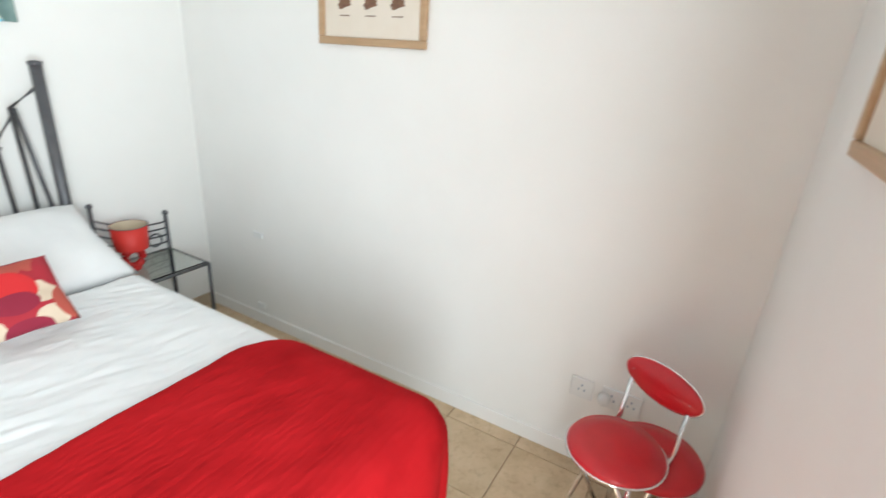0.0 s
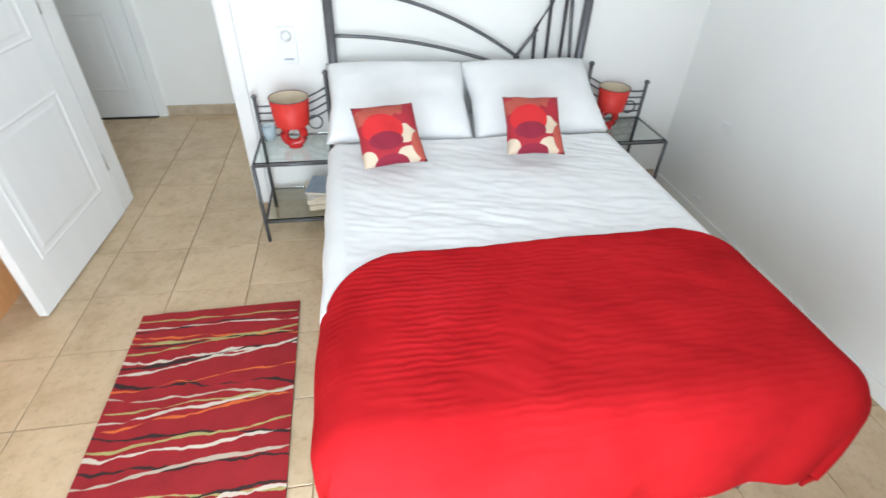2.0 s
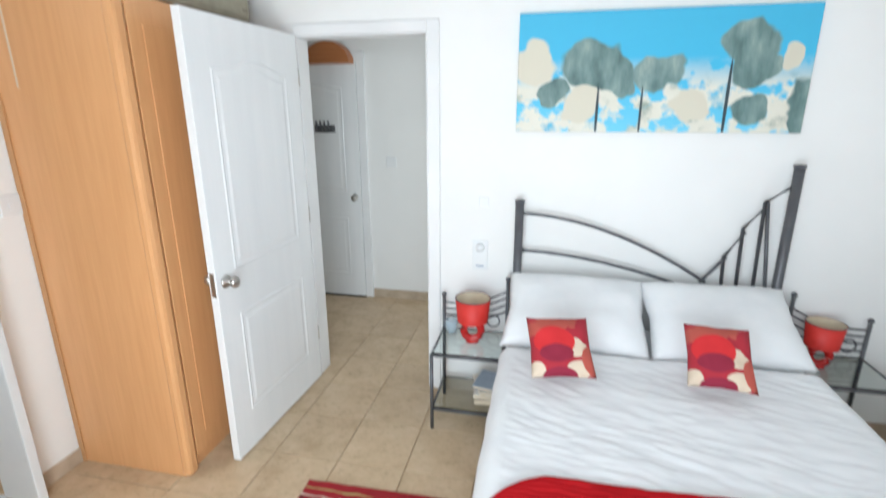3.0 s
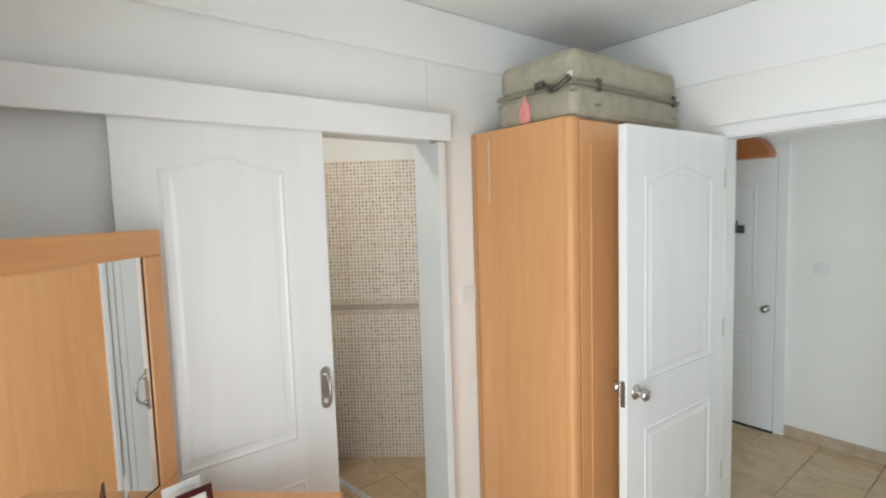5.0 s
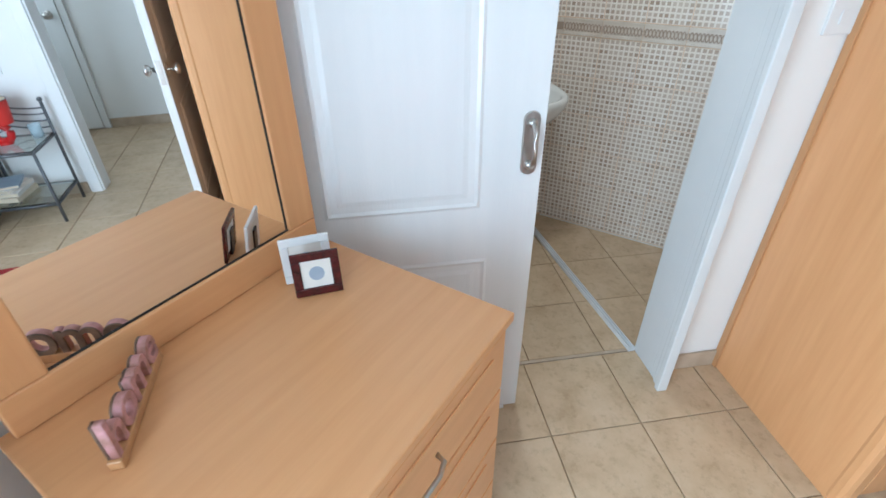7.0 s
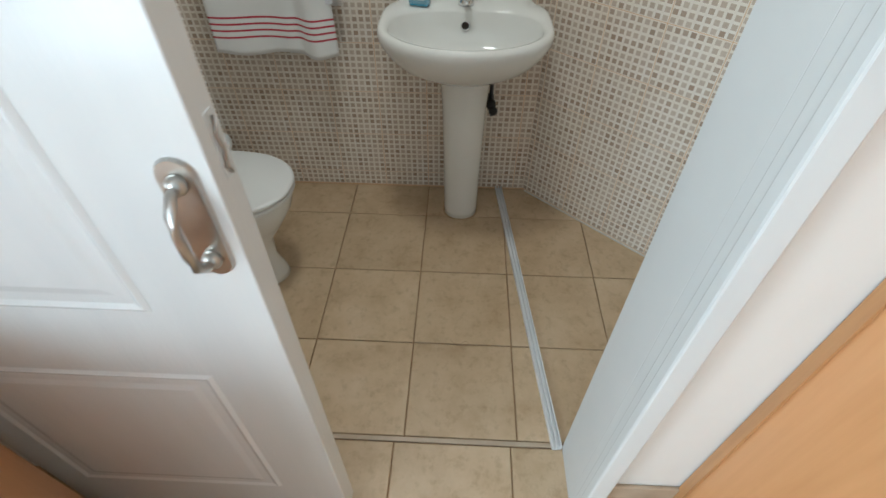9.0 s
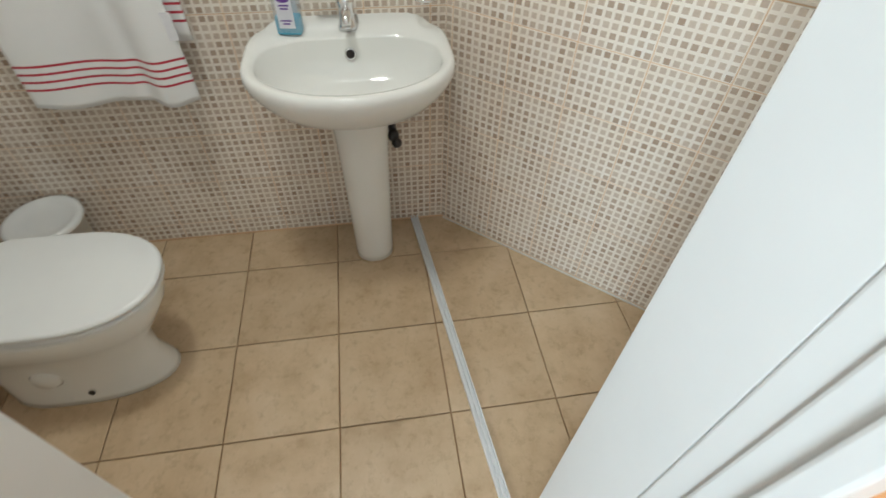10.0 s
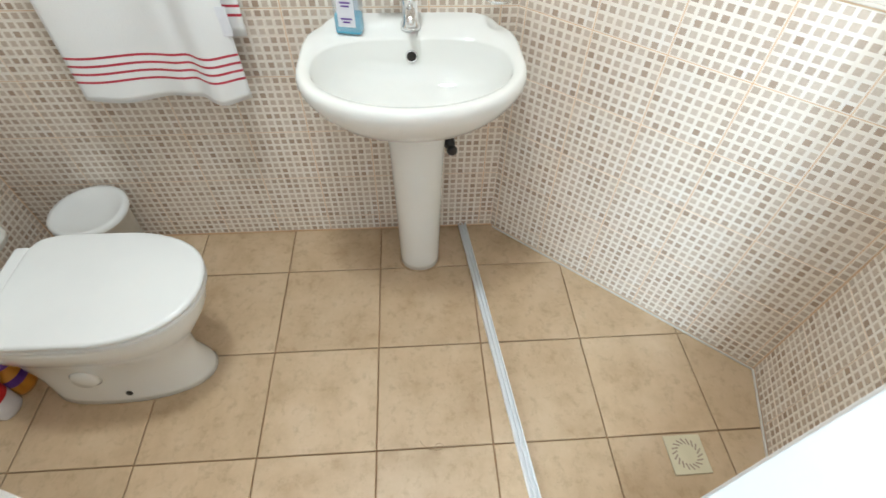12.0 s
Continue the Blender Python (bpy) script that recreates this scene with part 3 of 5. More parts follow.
# ---- bed ----
bed = thing("bed", pose(0, 0, 0), "double bed with a grey steel headboard and white divan", "bed")
part("mattress", boxes((1.985, 3.29, -2.00, -0.11, 0.30, 0.555), bev=0.06), M_LINEN, bed)
part("divan", boxes((1.99, 3.285, -1.98, -0.11, 0.10, 0.30), bev=0.02), M_LINEN, bed)
for x in (2.05, 3.22):
    for y in (-1.92, -0.2):
        part("leg", lathe([(0, 0), (0.022, 0), (0.028, 0.10), (0, 0.10)], 14, (x, y, 0)), M_STEEL, bed, "", True)
HY = -0.07
for x, top in ((2.01, 1.17), (3.265, 1.375)):
    p = part("headboard_post", tube([(x, HY, 0), (x, HY, top)], 0.0225, 14), M_STEEL, bed, "", True)
    part("cap", lathe([(0.0225, 0), (0.026, 0.004), (0.026, 0.016), (0, 0.02)], 14, (x, HY, top)), M_STEEL, p, "", True)
part("headboard_arc", tube([(2.01 + 0.93 * s, HY, 1.118 - 0.315 * s ** 1.9) for s in np.linspace(0, 1, 18)], 0.0085, 8), M_STEEL, bed, "", True)
part("headboard_arc", tube([(2.01 + 0.80 * s, HY, 0.918 - 0.135 * s ** 1.9) for s in np.linspace(0, 1, 16)], 0.0085, 8), M_STEEL, bed, "", True)
steps = [(2.915, 0.80), (3.02, 0.94), (3.085, 1.085), (3.16, 1.215), (3.262, 1.315)]
for (ax, az), (bx, bz), drop in zip(steps, steps[1:], (0.0, 0.22, 0.34, 0.45)):
    part("headboard_stair", tube([(ax, HY, az), (bx, HY, bz)] if ax == 2.915 else [(ax, HY, az - drop), (ax - 0.012, HY, az), (bx, HY, bz - 0.015)], 0.009, 8), M_STEEL, bed, "", True)
part("headboard_stair", tube([(3.235, HY, 0.62), (3.16, HY, 1.215)], 0.009, 8), M_STEEL, bed, "", True)
part("headboard_rail", tube([(2.01, HY, 0.50), (3.265, HY, 0.50)], 0.012, 8), M_STEEL, bed, "", True)


def drape(x0, x1, y0, y1, ztop, hang, foot, rad, wrinkle, fold, seed, nu=170, nv=150, lag=0.0, skew=0.0):
    """Cloth laid over a box top: what reaches over an edge turns down in a round."""
    def fn(u, v):
        s = x0 - hang + u * (x1 - x0 + 2 * hang)
        t = y1 + (y0 - foot - y1) * v - skew * (1 - u) * (1 - v)
        dx = min(s - x0, 0) + max(s - x1, 0)
        dy = min(t - y0, 0)
        if lag:
            near = max(0.0, 0.10 - min(s - x0, x1 - s)) / 0.22
            t -= lag * (1 - v) * min(1.0, near) ** 1.5
            dy = min(t - y0, 0)
        d = math.hypot(dx, dy)
        px, py = min(max(s, x0), x1), max(t, y0)
        z = ztop
        q = t + 0.25 * s + 0.12 * fbm(s, t, seed, 2.0)
        w = wrinkle * (0.7 * fbm(s + seed, q * 1.8, seed, 3.0) + 0.9 * (1 - 2.2 * abs(fbm(s * 0.8, q * 2.6 + seed, seed, 5.0))) * max(0.0, fbm(s, t, seed + 4, 2.2) + 0.25) + 0.4 * fbm(s * 0.9, q * 2.4, seed, 16.0))
        if d > 0:
            a = min(d / rad, math.pi / 2)
            out = rad * math.sin(a)
            fall = rad * (1 - math.cos(a)) + max(0, d - rad * math.pi / 2)
            along = (s if abs(dy) > abs(dx) else t)
            out += fold * min(1, fall / 0.25) * (math.sin(along * 26 + seed) * 0.5 + fbm(along, seed, 0, 7.0) + 0.4)
            px += out * dx / d
            py += out * dy / d
            z -= fall
        else:
            z += w
        return (px, py, z + 0.3 * w)
    return sheet(fn, nu, nv)


duvet = part("duvet", drape(2.038, 3.235, -1.56, -0.545, 0.592, 0.36, 0.0, 0.07, 0.0078, 0.014, 3.1), M_LINEN, None, "", True)
duvet.modifiers.new("thick", "SOLIDIFY").thickness = 0.022
tagged(duvet, "rumpled plain white duvet spread over the bed", "duvet")
blanket = part("blanket", drape(2.086, 3.215, -1.93, -1.345, 0.619, 0.36, 0.40, 0.125, 0.0050, 0.016, 7.7, lag=0.16, skew=0.05), M_FLEECE, None, "", True)
blanket.modifiers.new("thick", "SOLIDIFY").thickness = 0.012
tagged(blanket, "bright red fleece blanket folded over the bed foot", "blanket")


def pillow(w, hgt, thick, seed, pinch=0.06, n=30):
    def side(sg):
        def fn(u, v):
            a, c = 2 * u - 1, 2 * v - 1
            r = max(0.0, (1 - abs(a) ** 3.6)) ** 0.62 * max(0.0, (1 - abs(c) ** 3.6)) ** 0.62
            k = 1 - pinch * (1 - abs(a * c)) * (abs(a) ** 4 + abs(c) ** 4) * 0.6
            bump_ = 0.012 * fbm(a + seed, c, sg, 2.6) * r
            return (a * w / 2 * k, c * hgt / 2 * k, sg * (thick / 2 * r) + bump_ + 0.002 * sg)
        return fn
    bm = sheet(side(1), n, n)
    sheet(side(-1), n, n, bm)
    bmesh.ops.remove_doubles(bm, verts=bm.verts, dist=0.0045)
    return bm


for x, tilt in ((2.305, -2), (2.962, 2.5)):
    p = part("pillow", pillow(0.675, 0.475, 0.155, x, 0.13), M_LINEN, None, "", True)
    p.matrix_basis = pose(x, -0.295, 0.682, 29, 0, tilt)
    tagged(p, "plump plain white pillow against the headboard", "pillow", "bed pillows")

# patterned cushions: overlapping discs on a red ground
M_CUSH, nt, b = mat("disc_print_cotton", (0.4, 0.03, 0.04), 0.85)
tc = nt.nodes.new("ShaderNodeTexCoord")


def disc(cx, cy, rx, ry):
    m_ = nt.nodes.new("ShaderNodeMapping")
    m_.inputs["Location"].default_value = (-cx / rx, -cy / ry, 0)
    m_.inputs["Scale"].default_value = (1 / rx, 1 / ry, 0)
    nt.links.new(tc.outputs["Object"], m_.inputs[0])
    ln = nt.nodes.new("ShaderNodeVectorMath")
    ln.operation = "LENGTH"
    nt.links.new(m_.outputs[0], ln.inputs[0])
    lt = nt.nodes.new("ShaderNodeMath")
    lt.operation = "LESS_THAN"
    lt.inputs[1].default_value = 1.0
    nt.links.new(ln.outputs["Value"], lt.inputs[0])
    return lt.outputs[0]


CREAM, PLUM, CRIMSON, SCARLET, RUST = (0.66, 0.53, 0.40), (0.27, 0.014, 0.04), (0.40, 0.02, 0.035), (0.62, 0.022, 0.026), (0.46, 0.085, 0.06)
col = CRIMSON
for cx, cy, rx, ry, c in ((0.075, -0.03, 0.07, 0.06, CREAM), (0.085, -0.155, 0.07, 0.045, CREAM), (-0.16, -0.17, 0.06, 0.06, CREAM), (-0.15, 0.10, 0.04, 0.05, RUST), (0.075, 0.14, 0.035, 0.05, RUST),
                          (0.17, 0.08, 0.085, 0.10, CRIMSON), (0.18, -0.10, 0.08, 0.09, RUST), (-0.045, 0.125, 0.095, 0.065, RUST), (-0.04, 0.01, 0.115, 0.095, SCARLET), (-0.035, -0.065, 0.095, 0.055, PLUM),
                          (-0.02, -0.195, 0.10, 0.05, PLUM), (0.02, 0.21, 0.10, 0.05, PLUM)):
    col = mixed(nt, disc(cx, cy, rx, ry), col, c)
weave = noise_tex(nt, coords(nt), 400, 2)
nt.links.new(mixed(nt, 0.25, col, ramp(nt, weave, [(0.3, (0.75, 0.75, 0.75)), (0.7, (1, 1, 1))]), "MULTIPLY"), b.inputs["Base Color"])
bump(nt, b, weave, 0.2, 0.0008)
for x, y, z, rx, rz, wide in ((2.225, -0.765, 0.724, 36, 10, 0.69), (2.810, -0.755, 0.736, 36, -5, 0.645)):
    c = part("cushion", pillow(0.36, 0.39, 0.10, x + 5, 0.10, 22), M_CUSH, None, "", True)
    c.matrix_basis = pose(x, y, z, rx, 0, rz) @ Matrix.Diagonal((wide, 0.68, 0.8, 1))
    tagged(c, "square red cushion printed with overlapping cream and crimson discs", "cushion", "scatter cushions")


# ---- bedside tables ----
def bedside(m, label, left=0.625, right=0.735):
    t = thing("bedside_table", m, label, "bedside table", "bedside tables")
    W, D, Z = 0.355, 0.33, 0.43
    for x, y, top in ((0, 0, Z), (W, 0, Z), (0, D, left), (W, D, right)):
        lg = part("leg", tube([(x, y, 0), (x, y, top)], 0.0095, 8), M_STEEL, t, "", True)
        if y:
            part("finial", lathe([(0, 0), (0.013, 0.006), (0.015, 0.014), (0.010, 0.024), (0, 0.027)], 12, (x, y, top)), M_STEEL, lg, "", True)
    for z in (0.115, Z):
        for a, b_ in (((0, 0), (W, 0)), ((W, 0), (W, D)), ((W, D), (0, D)), ((0, D), (0, 0))):
            part("shelf_rail", tube([(*a, z), (*b_, z)], 0.008, 8), M_STEEL, t, "", True)
        part("glass_shelf", boxes((0.006, W - 0.006, 0.006, D - 0.006, z + 0.006, z + 0.013), bev=0.001), M_GLASS, t, "clear glass shelf")
    for z in (0.475, 0.515, 0.555, 0.59):
        part("gallery_rod", tube(arc((0, D, z + (0.09 if left > right else 0)), (W, D, z + (0.09 if right > left else 0)), (0, 0.0, -0.03), 10), 0.0045, 6), M_STEEL, t, "", True)
    part("scroll", tube([(W - 0.075 + 0.035 * math.cos(a), D - 0.004, 0.50 + 0.035 * math.sin(a)) for a in np.linspace(0, 2 * math.pi, 20)[:-1]], 0.004, 6, closed=True), M_STEEL, t, "", True)
    return t


bedside(pose(1.61, -0.40, 0), "grey steel bedside table with two glass shelves and books")
bedside(pose(3.375, -0.345, 0), "grey steel bedside table with two glass shelves beside the wall", 0.735, 0.625)


def table_lamp(m):
    t = thing("table_lamp", m, "small table lamp with red shade and ring-shaped pottery base", "lamp", "bedside lamps")
    part("foot", lathe([(0, 0), (0.035, 0), (0.034, 0.010), (0.015, 0.018), (0, 0.018)], 24), M_REDGLAZE, t, "", True)
    part("ring", tube([(0.046 * math.cos(a), 0, 0.062 + 0.046 * math.sin(a)) for a in np.linspace(0, 2 * math.pi, 29)[:-1]], 0.020, 12, closed=True), M_REDGLAZE, t, "red glazed ring", True)
    part("neck", lathe([(0.012, 0.10), (0.012, 0.14), (0, 0.14)], 12), M_CHROME, t, "", True)
    part("shade", lathe([(0.080, 0.118), (0.092, 0.246), (0.090, 0.246), (0.078, 0.118), (0.080, 0.118)], 36), M_REDLAMP, t, "tapered red fabric shade", True)
    part("shade_lining", lathe([(0.0765, 0.120), (0.0885, 0.245)], 36), M_CREAM, t, "cream shade lining", True)
    part("shade_rim", tube([(0.0915 * math.cos(a), 0.0915 * math.sin(a), 0.246) for a in np.linspace(0, 2 * math.pi, 37)[:-1]], 0.002, 6, closed=True), M_STEEL, t, "", True)
    return t


lamp = table_lamp(pose(1.795, -0.225, 0.443, 0, 0, 8))
copy_thing(lamp, pose(3.462, -0.160, 0.443, 0, 0, -6) @ Matrix.Diagonal((0.88, 0.88, 0.92, 1)))
for i, (z, w, d, rz, mt) in enumerate(((0.128, 0.15, 0.21, 8, M_CREAM), (0.158, 0.14, 0.20, 2, M_MOUNT), (0.183, 0.13, 0.19, 20, M_PAPER), (0.203, 0.12, 0.18, -12, M_TEAL))):
    bk = thing("book", pose(1.885, -0.225, z, 0, 0, rz), "paperback book stacked on the lower glass shelf", "book", "bedside books")
    th = (0.028, 0.023, 0.018, 0.016)[i]
    part("pages", boxes((-w / 2 + 0.004, w / 2 - 0.003, -d / 2 + 0.003, d / 2 - 0.003, 0.0015, th - 0.0015)), M_CREAM, bk)
    part("cover", boxes((-w / 2, w / 2, -d / 2, d / 2, 0, 0.0014), (-w / 2, w / 2, -d / 2, d / 2, th - 0.0014, th), (-w / 2, -w / 2 + 0.002, -d / 2, d / 2, 0.0014, th - 0.0014)), mt, bk)
M_TUMBLER, _nt, _b = mat("pale_blue_glass", (0.62, 0.78, 0.86), 0.05)
_b.inputs["Alpha"].default_value = 0.35
tumbler = part("glass_tumbler", lathe([(0, 0), (0.030, 0), (0.034, 0.075), (0.032, 0.075), (0.028, 0.006), (0, 0.006)], 24, (1.665, -0.14, 0.443)), M_TUMBLER, None, "", True)
tagged(tumbler, "small clear drinking glass on the bedside table", "glass")


# ---- rug ----
M_RUG, nt, b = mat("striped_rug_pile", (0.3, 0.01, 0.02), 0.95)
v = coords(nt)
col = mixed(nt, noise_tex(nt, v, 16, 4), (0.24, 0.007, 0.012), (0.38, 0.015, 0.021))
sep = nt.nodes.new("ShaderNodeSeparateXYZ")
nt.links.new(v, sep.inputs[0])
WOOL, SAND, OLIVE, ORANGE, BLACK = (0.64, 0.55, 0.46), (0.52, 0.42, 0.33), (0.40, 0.35, 0.13), (0.66, 0.13, 0.03), (0.035, 0.014, 0.014)
for k, (y, slope, wob, wid, c) in enumerate((
        (0.04, -0.04, 0.03, 0.004, OLIVE), (0.085, -0.03, 0.03, 0.005, WOOL), (0.105, 0.06, 0.03, 0.005, BLACK), (0.135, -0.08, 0.03, 0.008, ORANGE), (0.165, -0.02, 0.03, 0.009, OLIVE), (0.185, 0.01, 0.03, 0.006, BLACK),
        (0.225, 0.12, 0.03, 0.006, OLIVE), (0.27, 0.05, 0.05, 0.009, WOOL), (0.295, 0.10, 0.03, 0.009, BLACK), (0.325, 0.14, 0.03, 0.006, WOOL), (0.37, -0.10, 0.04, 0.008, BLACK), (0.40, 0.08, 0.03, 0.005, ORANGE),
        (0.43, -0.06, 0.05, 0.006, SAND), (0.49, 0.03, 0.03, 0.007, OLIVE), (0.53, 0.10, 0.03, 0.006, WOOL), (0.56, 0.12, 0.03, 0.007, ORANGE), (0.58, -0.09, 0.04, 0.009, BLACK), (0.635, 0.06, 0.04, 0.006, OLIVE),
        (0.66, 0.02, 0.04, 0.008, WOOL), (0.70, -0.07, 0.04, 0.009, BLACK), (0.75, 0.08, 0.04, 0.007, SAND), (0.81, -0.05, 0.04, 0.008, OLIVE), (0.84, 0.03, 0.04, 0.007, BLACK), (0.89, 0.09, 0.04, 0.008, WOOL))):
    wn_ = noise_tex(nt, coords(nt, (1, 0.12, 1), (0, 0, k * 4.0)), 3.0 + k % 4, 4)
    m1 = node(nt, "ShaderNodeMath")
    m1.operation = "MULTIPLY_ADD"
    nt.links.new(sep.outputs[0], m1.inputs[0])
    m1.inputs[1].default_value = -slope
    m1.inputs[2].default_value = y + wob * 1.2
    m2 = node(nt, "ShaderNodeMath")
    m2.operation = "MULTIPLY_ADD"
    nt.links.new(wn_, m2.inputs[0])
    m2.inputs[1].default_value = -wob * 2.4
    nt.links.new(m1.outputs[0], m2.inputs[2])
    m3 = node(nt, "ShaderNodeMath")
    m3.operation = "ADD"
    nt.links.new(m2.outputs[0], m3.inputs[0])
    nt.links.new(sep.outputs[1], m3.inputs[1])
    m4 = node(nt, "ShaderNodeMath")
    m4.operation = "ABSOLUTE"
    nt.links.new(m3.outputs[0], m4.inputs[0])
    gap = noise_tex(nt, coords(nt, (1, 0.4, 1), (0, 0, k * 23.0)), 7.0, 2)
    m6 = node(nt, "ShaderNodeMath")
    m6.operation = "MULTIPLY_ADD"
    nt.links.new(gap, m6.inputs[0])
    m6.inputs[1].default_value = wid * 4.0
    m6.inputs[2].default_value = -wid * 1.35
    m5 = node(nt, "ShaderNodeMath")
    m5.operation = "LESS_THAN"
    nt.links.new(m4.outputs[0], m5.inputs[0])
    nt.links.new(m6.outputs[0], m5.inputs[1])
    col = mixed(nt, m5.outputs[0], col, c)
nt.links.new(col, b.inputs["Base Color"])
bump(nt, b, noise_tex(nt, v, 420, 3), 0.7, 0.004)
rug = thing("rug", pose(1.150, -0.898, 0.0005, 0, 0, 1.0), "red shaggy rug with wavy cream, orange and black streaks", "rug")
part("pile", sheet(lambda u, v_: (u * 0.645, -v_ * 0.95, 0.011 + 0.003 * fbm(u, v_, 1, 9)), 60, 80), M_RUG, rug, "", True)
part("backing", boxes((0.0, 0.645, -0.95, 0.0, 0.0, 0.0085), bev=0.003), M_DARK, rug)


# ---- wall pictures and pendant ----
M_PRINT, nt, b = mat("poppy_print_canvas", (0.05, 0.42, 0.62), 0.6)
v = coords(nt)
sep = nt.nodes.new("ShaderNodeSeparateXYZ")
nt.links.new(v, sep.inputs[0])
soft = noise_tex(nt, v, 9, 5)
sky_c = ramp(nt, sep.outputs[2], [(0.0, (0.16, 0.58, 0.78)), (0.25, (0.055, 0.47, 0.72)), (0.5, (0.06, 0.46, 0.70))])
fl = noise_tex(nt, coords(nt, (1, 1, 1.2)), 10, 3)
lowf = ramp(nt, sep.outputs[2], [(0.20, (1, 1, 1)), (0.34, (0, 0, 0))])
gate = nt.nodes.new("ShaderNodeMath")
gate.operation = "MULTIPLY"
nt.links.new(ramp(nt, fl, [(0.42, (0, 0, 0)), (0.50, (1, 1, 1))]), gate.inputs[0])
nt.links.new(lowf, gate.inputs[1])
col = mixed(nt, gate.outputs[0], sky_c, ramp(nt, soft, [(0.28, (0.30, 0.36, 0.30)), (0.42, (0.70, 0.68, 0.58)), (0.60, (0.74, 0.72, 0.62)), (0.72, (0.10, 0.45, 0.62))]))
warp = nt.nodes.new("ShaderNodeVectorMath")
warp.operation = "MULTIPLY_ADD"
wnoise = nt.nodes.new("ShaderNodeTexNoise")
wnoise.inputs["Scale"].default_value = 7.0
nt.links.new(v, wnoise.inputs["Vector"])
nt.links.new(wnoise.outputs["Color"], warp.inputs[0])
warp.inputs[1].default_value = (0.14, 0, 0.14)
nt.links.new(v, warp.inputs[2])


def blob(cx, cz, rx, rz, bent=True):
    m_ = nt.nodes.new("ShaderNodeMapping")
    m_.inputs["Location"].default_value = (-(cx + (0.07 if bent else 0)) / rx, 0, -(cz + (0.07 if bent else 0)) / rz)
    m_.inputs["Scale"].default_value = (1 / rx, 0, 1 / rz)
    nt.links.new(warp.outputs[0] if bent else v, m_.inputs[0])
    ln = nt.nodes.new("ShaderNodeVectorMath")
    ln.operation = "LENGTH"
    nt.links.new(m_.outputs[0], ln.inputs[0])
    return ramp(nt, ln.outputs["Value"], [(0.88, (1, 1, 1)), (1.0, (0, 0, 0))])


petal = ramp(nt, noise_tex(nt, coords(nt, (1, 1, 0.4)), 14, 4), [(0.25, (0.055, 0.11, 0.11)), (0.45, (0.13, 0.22, 0.21)), (0.6, (0.21, 0.31, 0.29)), (0.78, (0.38, 0.45, 0.40))])
for cx, cz, rx, rz in ((0.36, 0.30, 0.17, 0.135), (0.49, 0.25, 0.06, 0.10), (0.64, 0.27, 0.11, 0.085), (1.02, 0.39, 0.13, 0.10), (1.06, 0.28, 0.12, 0.075), (1.05, 0.10, 0.09, 0.075), (1.28, 0.09, 0.05, 0.16), (0.17, 0.19, 0.07, 0.06)):
    col = mixed(nt, blob(cx, cz, rx, rz), col, petal)
for cx, cz, rx, rz in ((0.08, 0.32, 0.10, 0.11), (0.80, 0.13, 0.10, 0.08), (0.30, 0.12, 0.08, 0.09), (1.20, 0.33, 0.045, 0.06)):
    col = mixed(nt, blob(cx, cz, rx, rz), col, (0.66, 0.62, 0.50))
for cx, cz, rx, rz in ((0.385, 0.09, 0.007, 0.13), (0.585, 0.09, 0.006, 0.13), (0.955, 0.14, 0.008, 0.20)):
    col = mixed(nt, blob(cx, cz, rx, rz, False), col, (0.03, 0.05, 0.06))
nt.links.new(col, b.inputs["Base Color"])
bump(nt, b, noise_tex(nt, v, 500, 2), 0.2, 0.0006)
can = thing("wall_canvas", pose(1.972, -0.002, 1.53), "wide canvas print of grey-green poppies on turquoise", "picture")
part("canvas", boxes((0, 1.285, -0.030, 0, 0, 0.545), bev=0.004), M_PRINT, can)


def framed(m, w, hgt, marks, label):
    t = thing("framed_picture", m, label, "picture")
    f = 0.03
    for r in ((-w / 2, w / 2, -0.022, 0, 0, f), (-w / 2, w / 2, -0.022, 0, hgt - f, hgt), (-w / 2, -w / 2 + f, -0.022, 0, f, hgt - f), (w / 2 - f, w / 2, -0.022, 0, f, hgt - f)):
        part("frame_bar", boxes(r, bev=0.005), M_FRAMEWOOD, t)
    part("mount", boxes((-w / 2 + f, w / 2 - f, -0.010, -0.001, f, hgt - f)), M_PAPER, t)
    for cx, cz in marks:
        bm = bmesh.new()
        for k in range(7):
            a = k * 0.9
            lathe([(0, 0), (0.008 + 0.004 * (k % 3), 0.0006), (0, 0.0012)], 8, (cx + 0.020 * math.cos(a), 0.012 * math.sin(a * 1.7), 0), 1.6, 0.8, bm)
        o = part("print_motif", bm, M_INK, t, "small brown printed motif")
        o.matrix_basis = pose(0, -0.0101, cz, 90, 0, 0)
        part("caption_bar", boxes((cx - 0.025, cx + 0.025, -0.0108, -0.0101, cz - 0.042, cz - 0.038)), M_INK, t)
    return t


framed(pose(3.9695, -1.21, 1.535, 0, 0, -90), 0.53, 0.42, ((-0.13, 0.15), (0.0, 0.15), (0.13, 0.15), (-0.13, 0.29), (0.0, 0.29), (0.13, 0.29)), "pale wood framed print with small brown motifs in rows")
framed(pose(3.225, -2.7505, 1.395, 0, 0, 180), 0.45, 0.55, ((0.0, 0.25), (0.0, 0.38)), "pale wood framed print hung near the room corner")
framed(pose(1.60, 1.3595, 1.35), 0.29, 0.36, ((0.0, 0.16), (0.0, 0.25)), "small pale wood framed print on the hall wall")

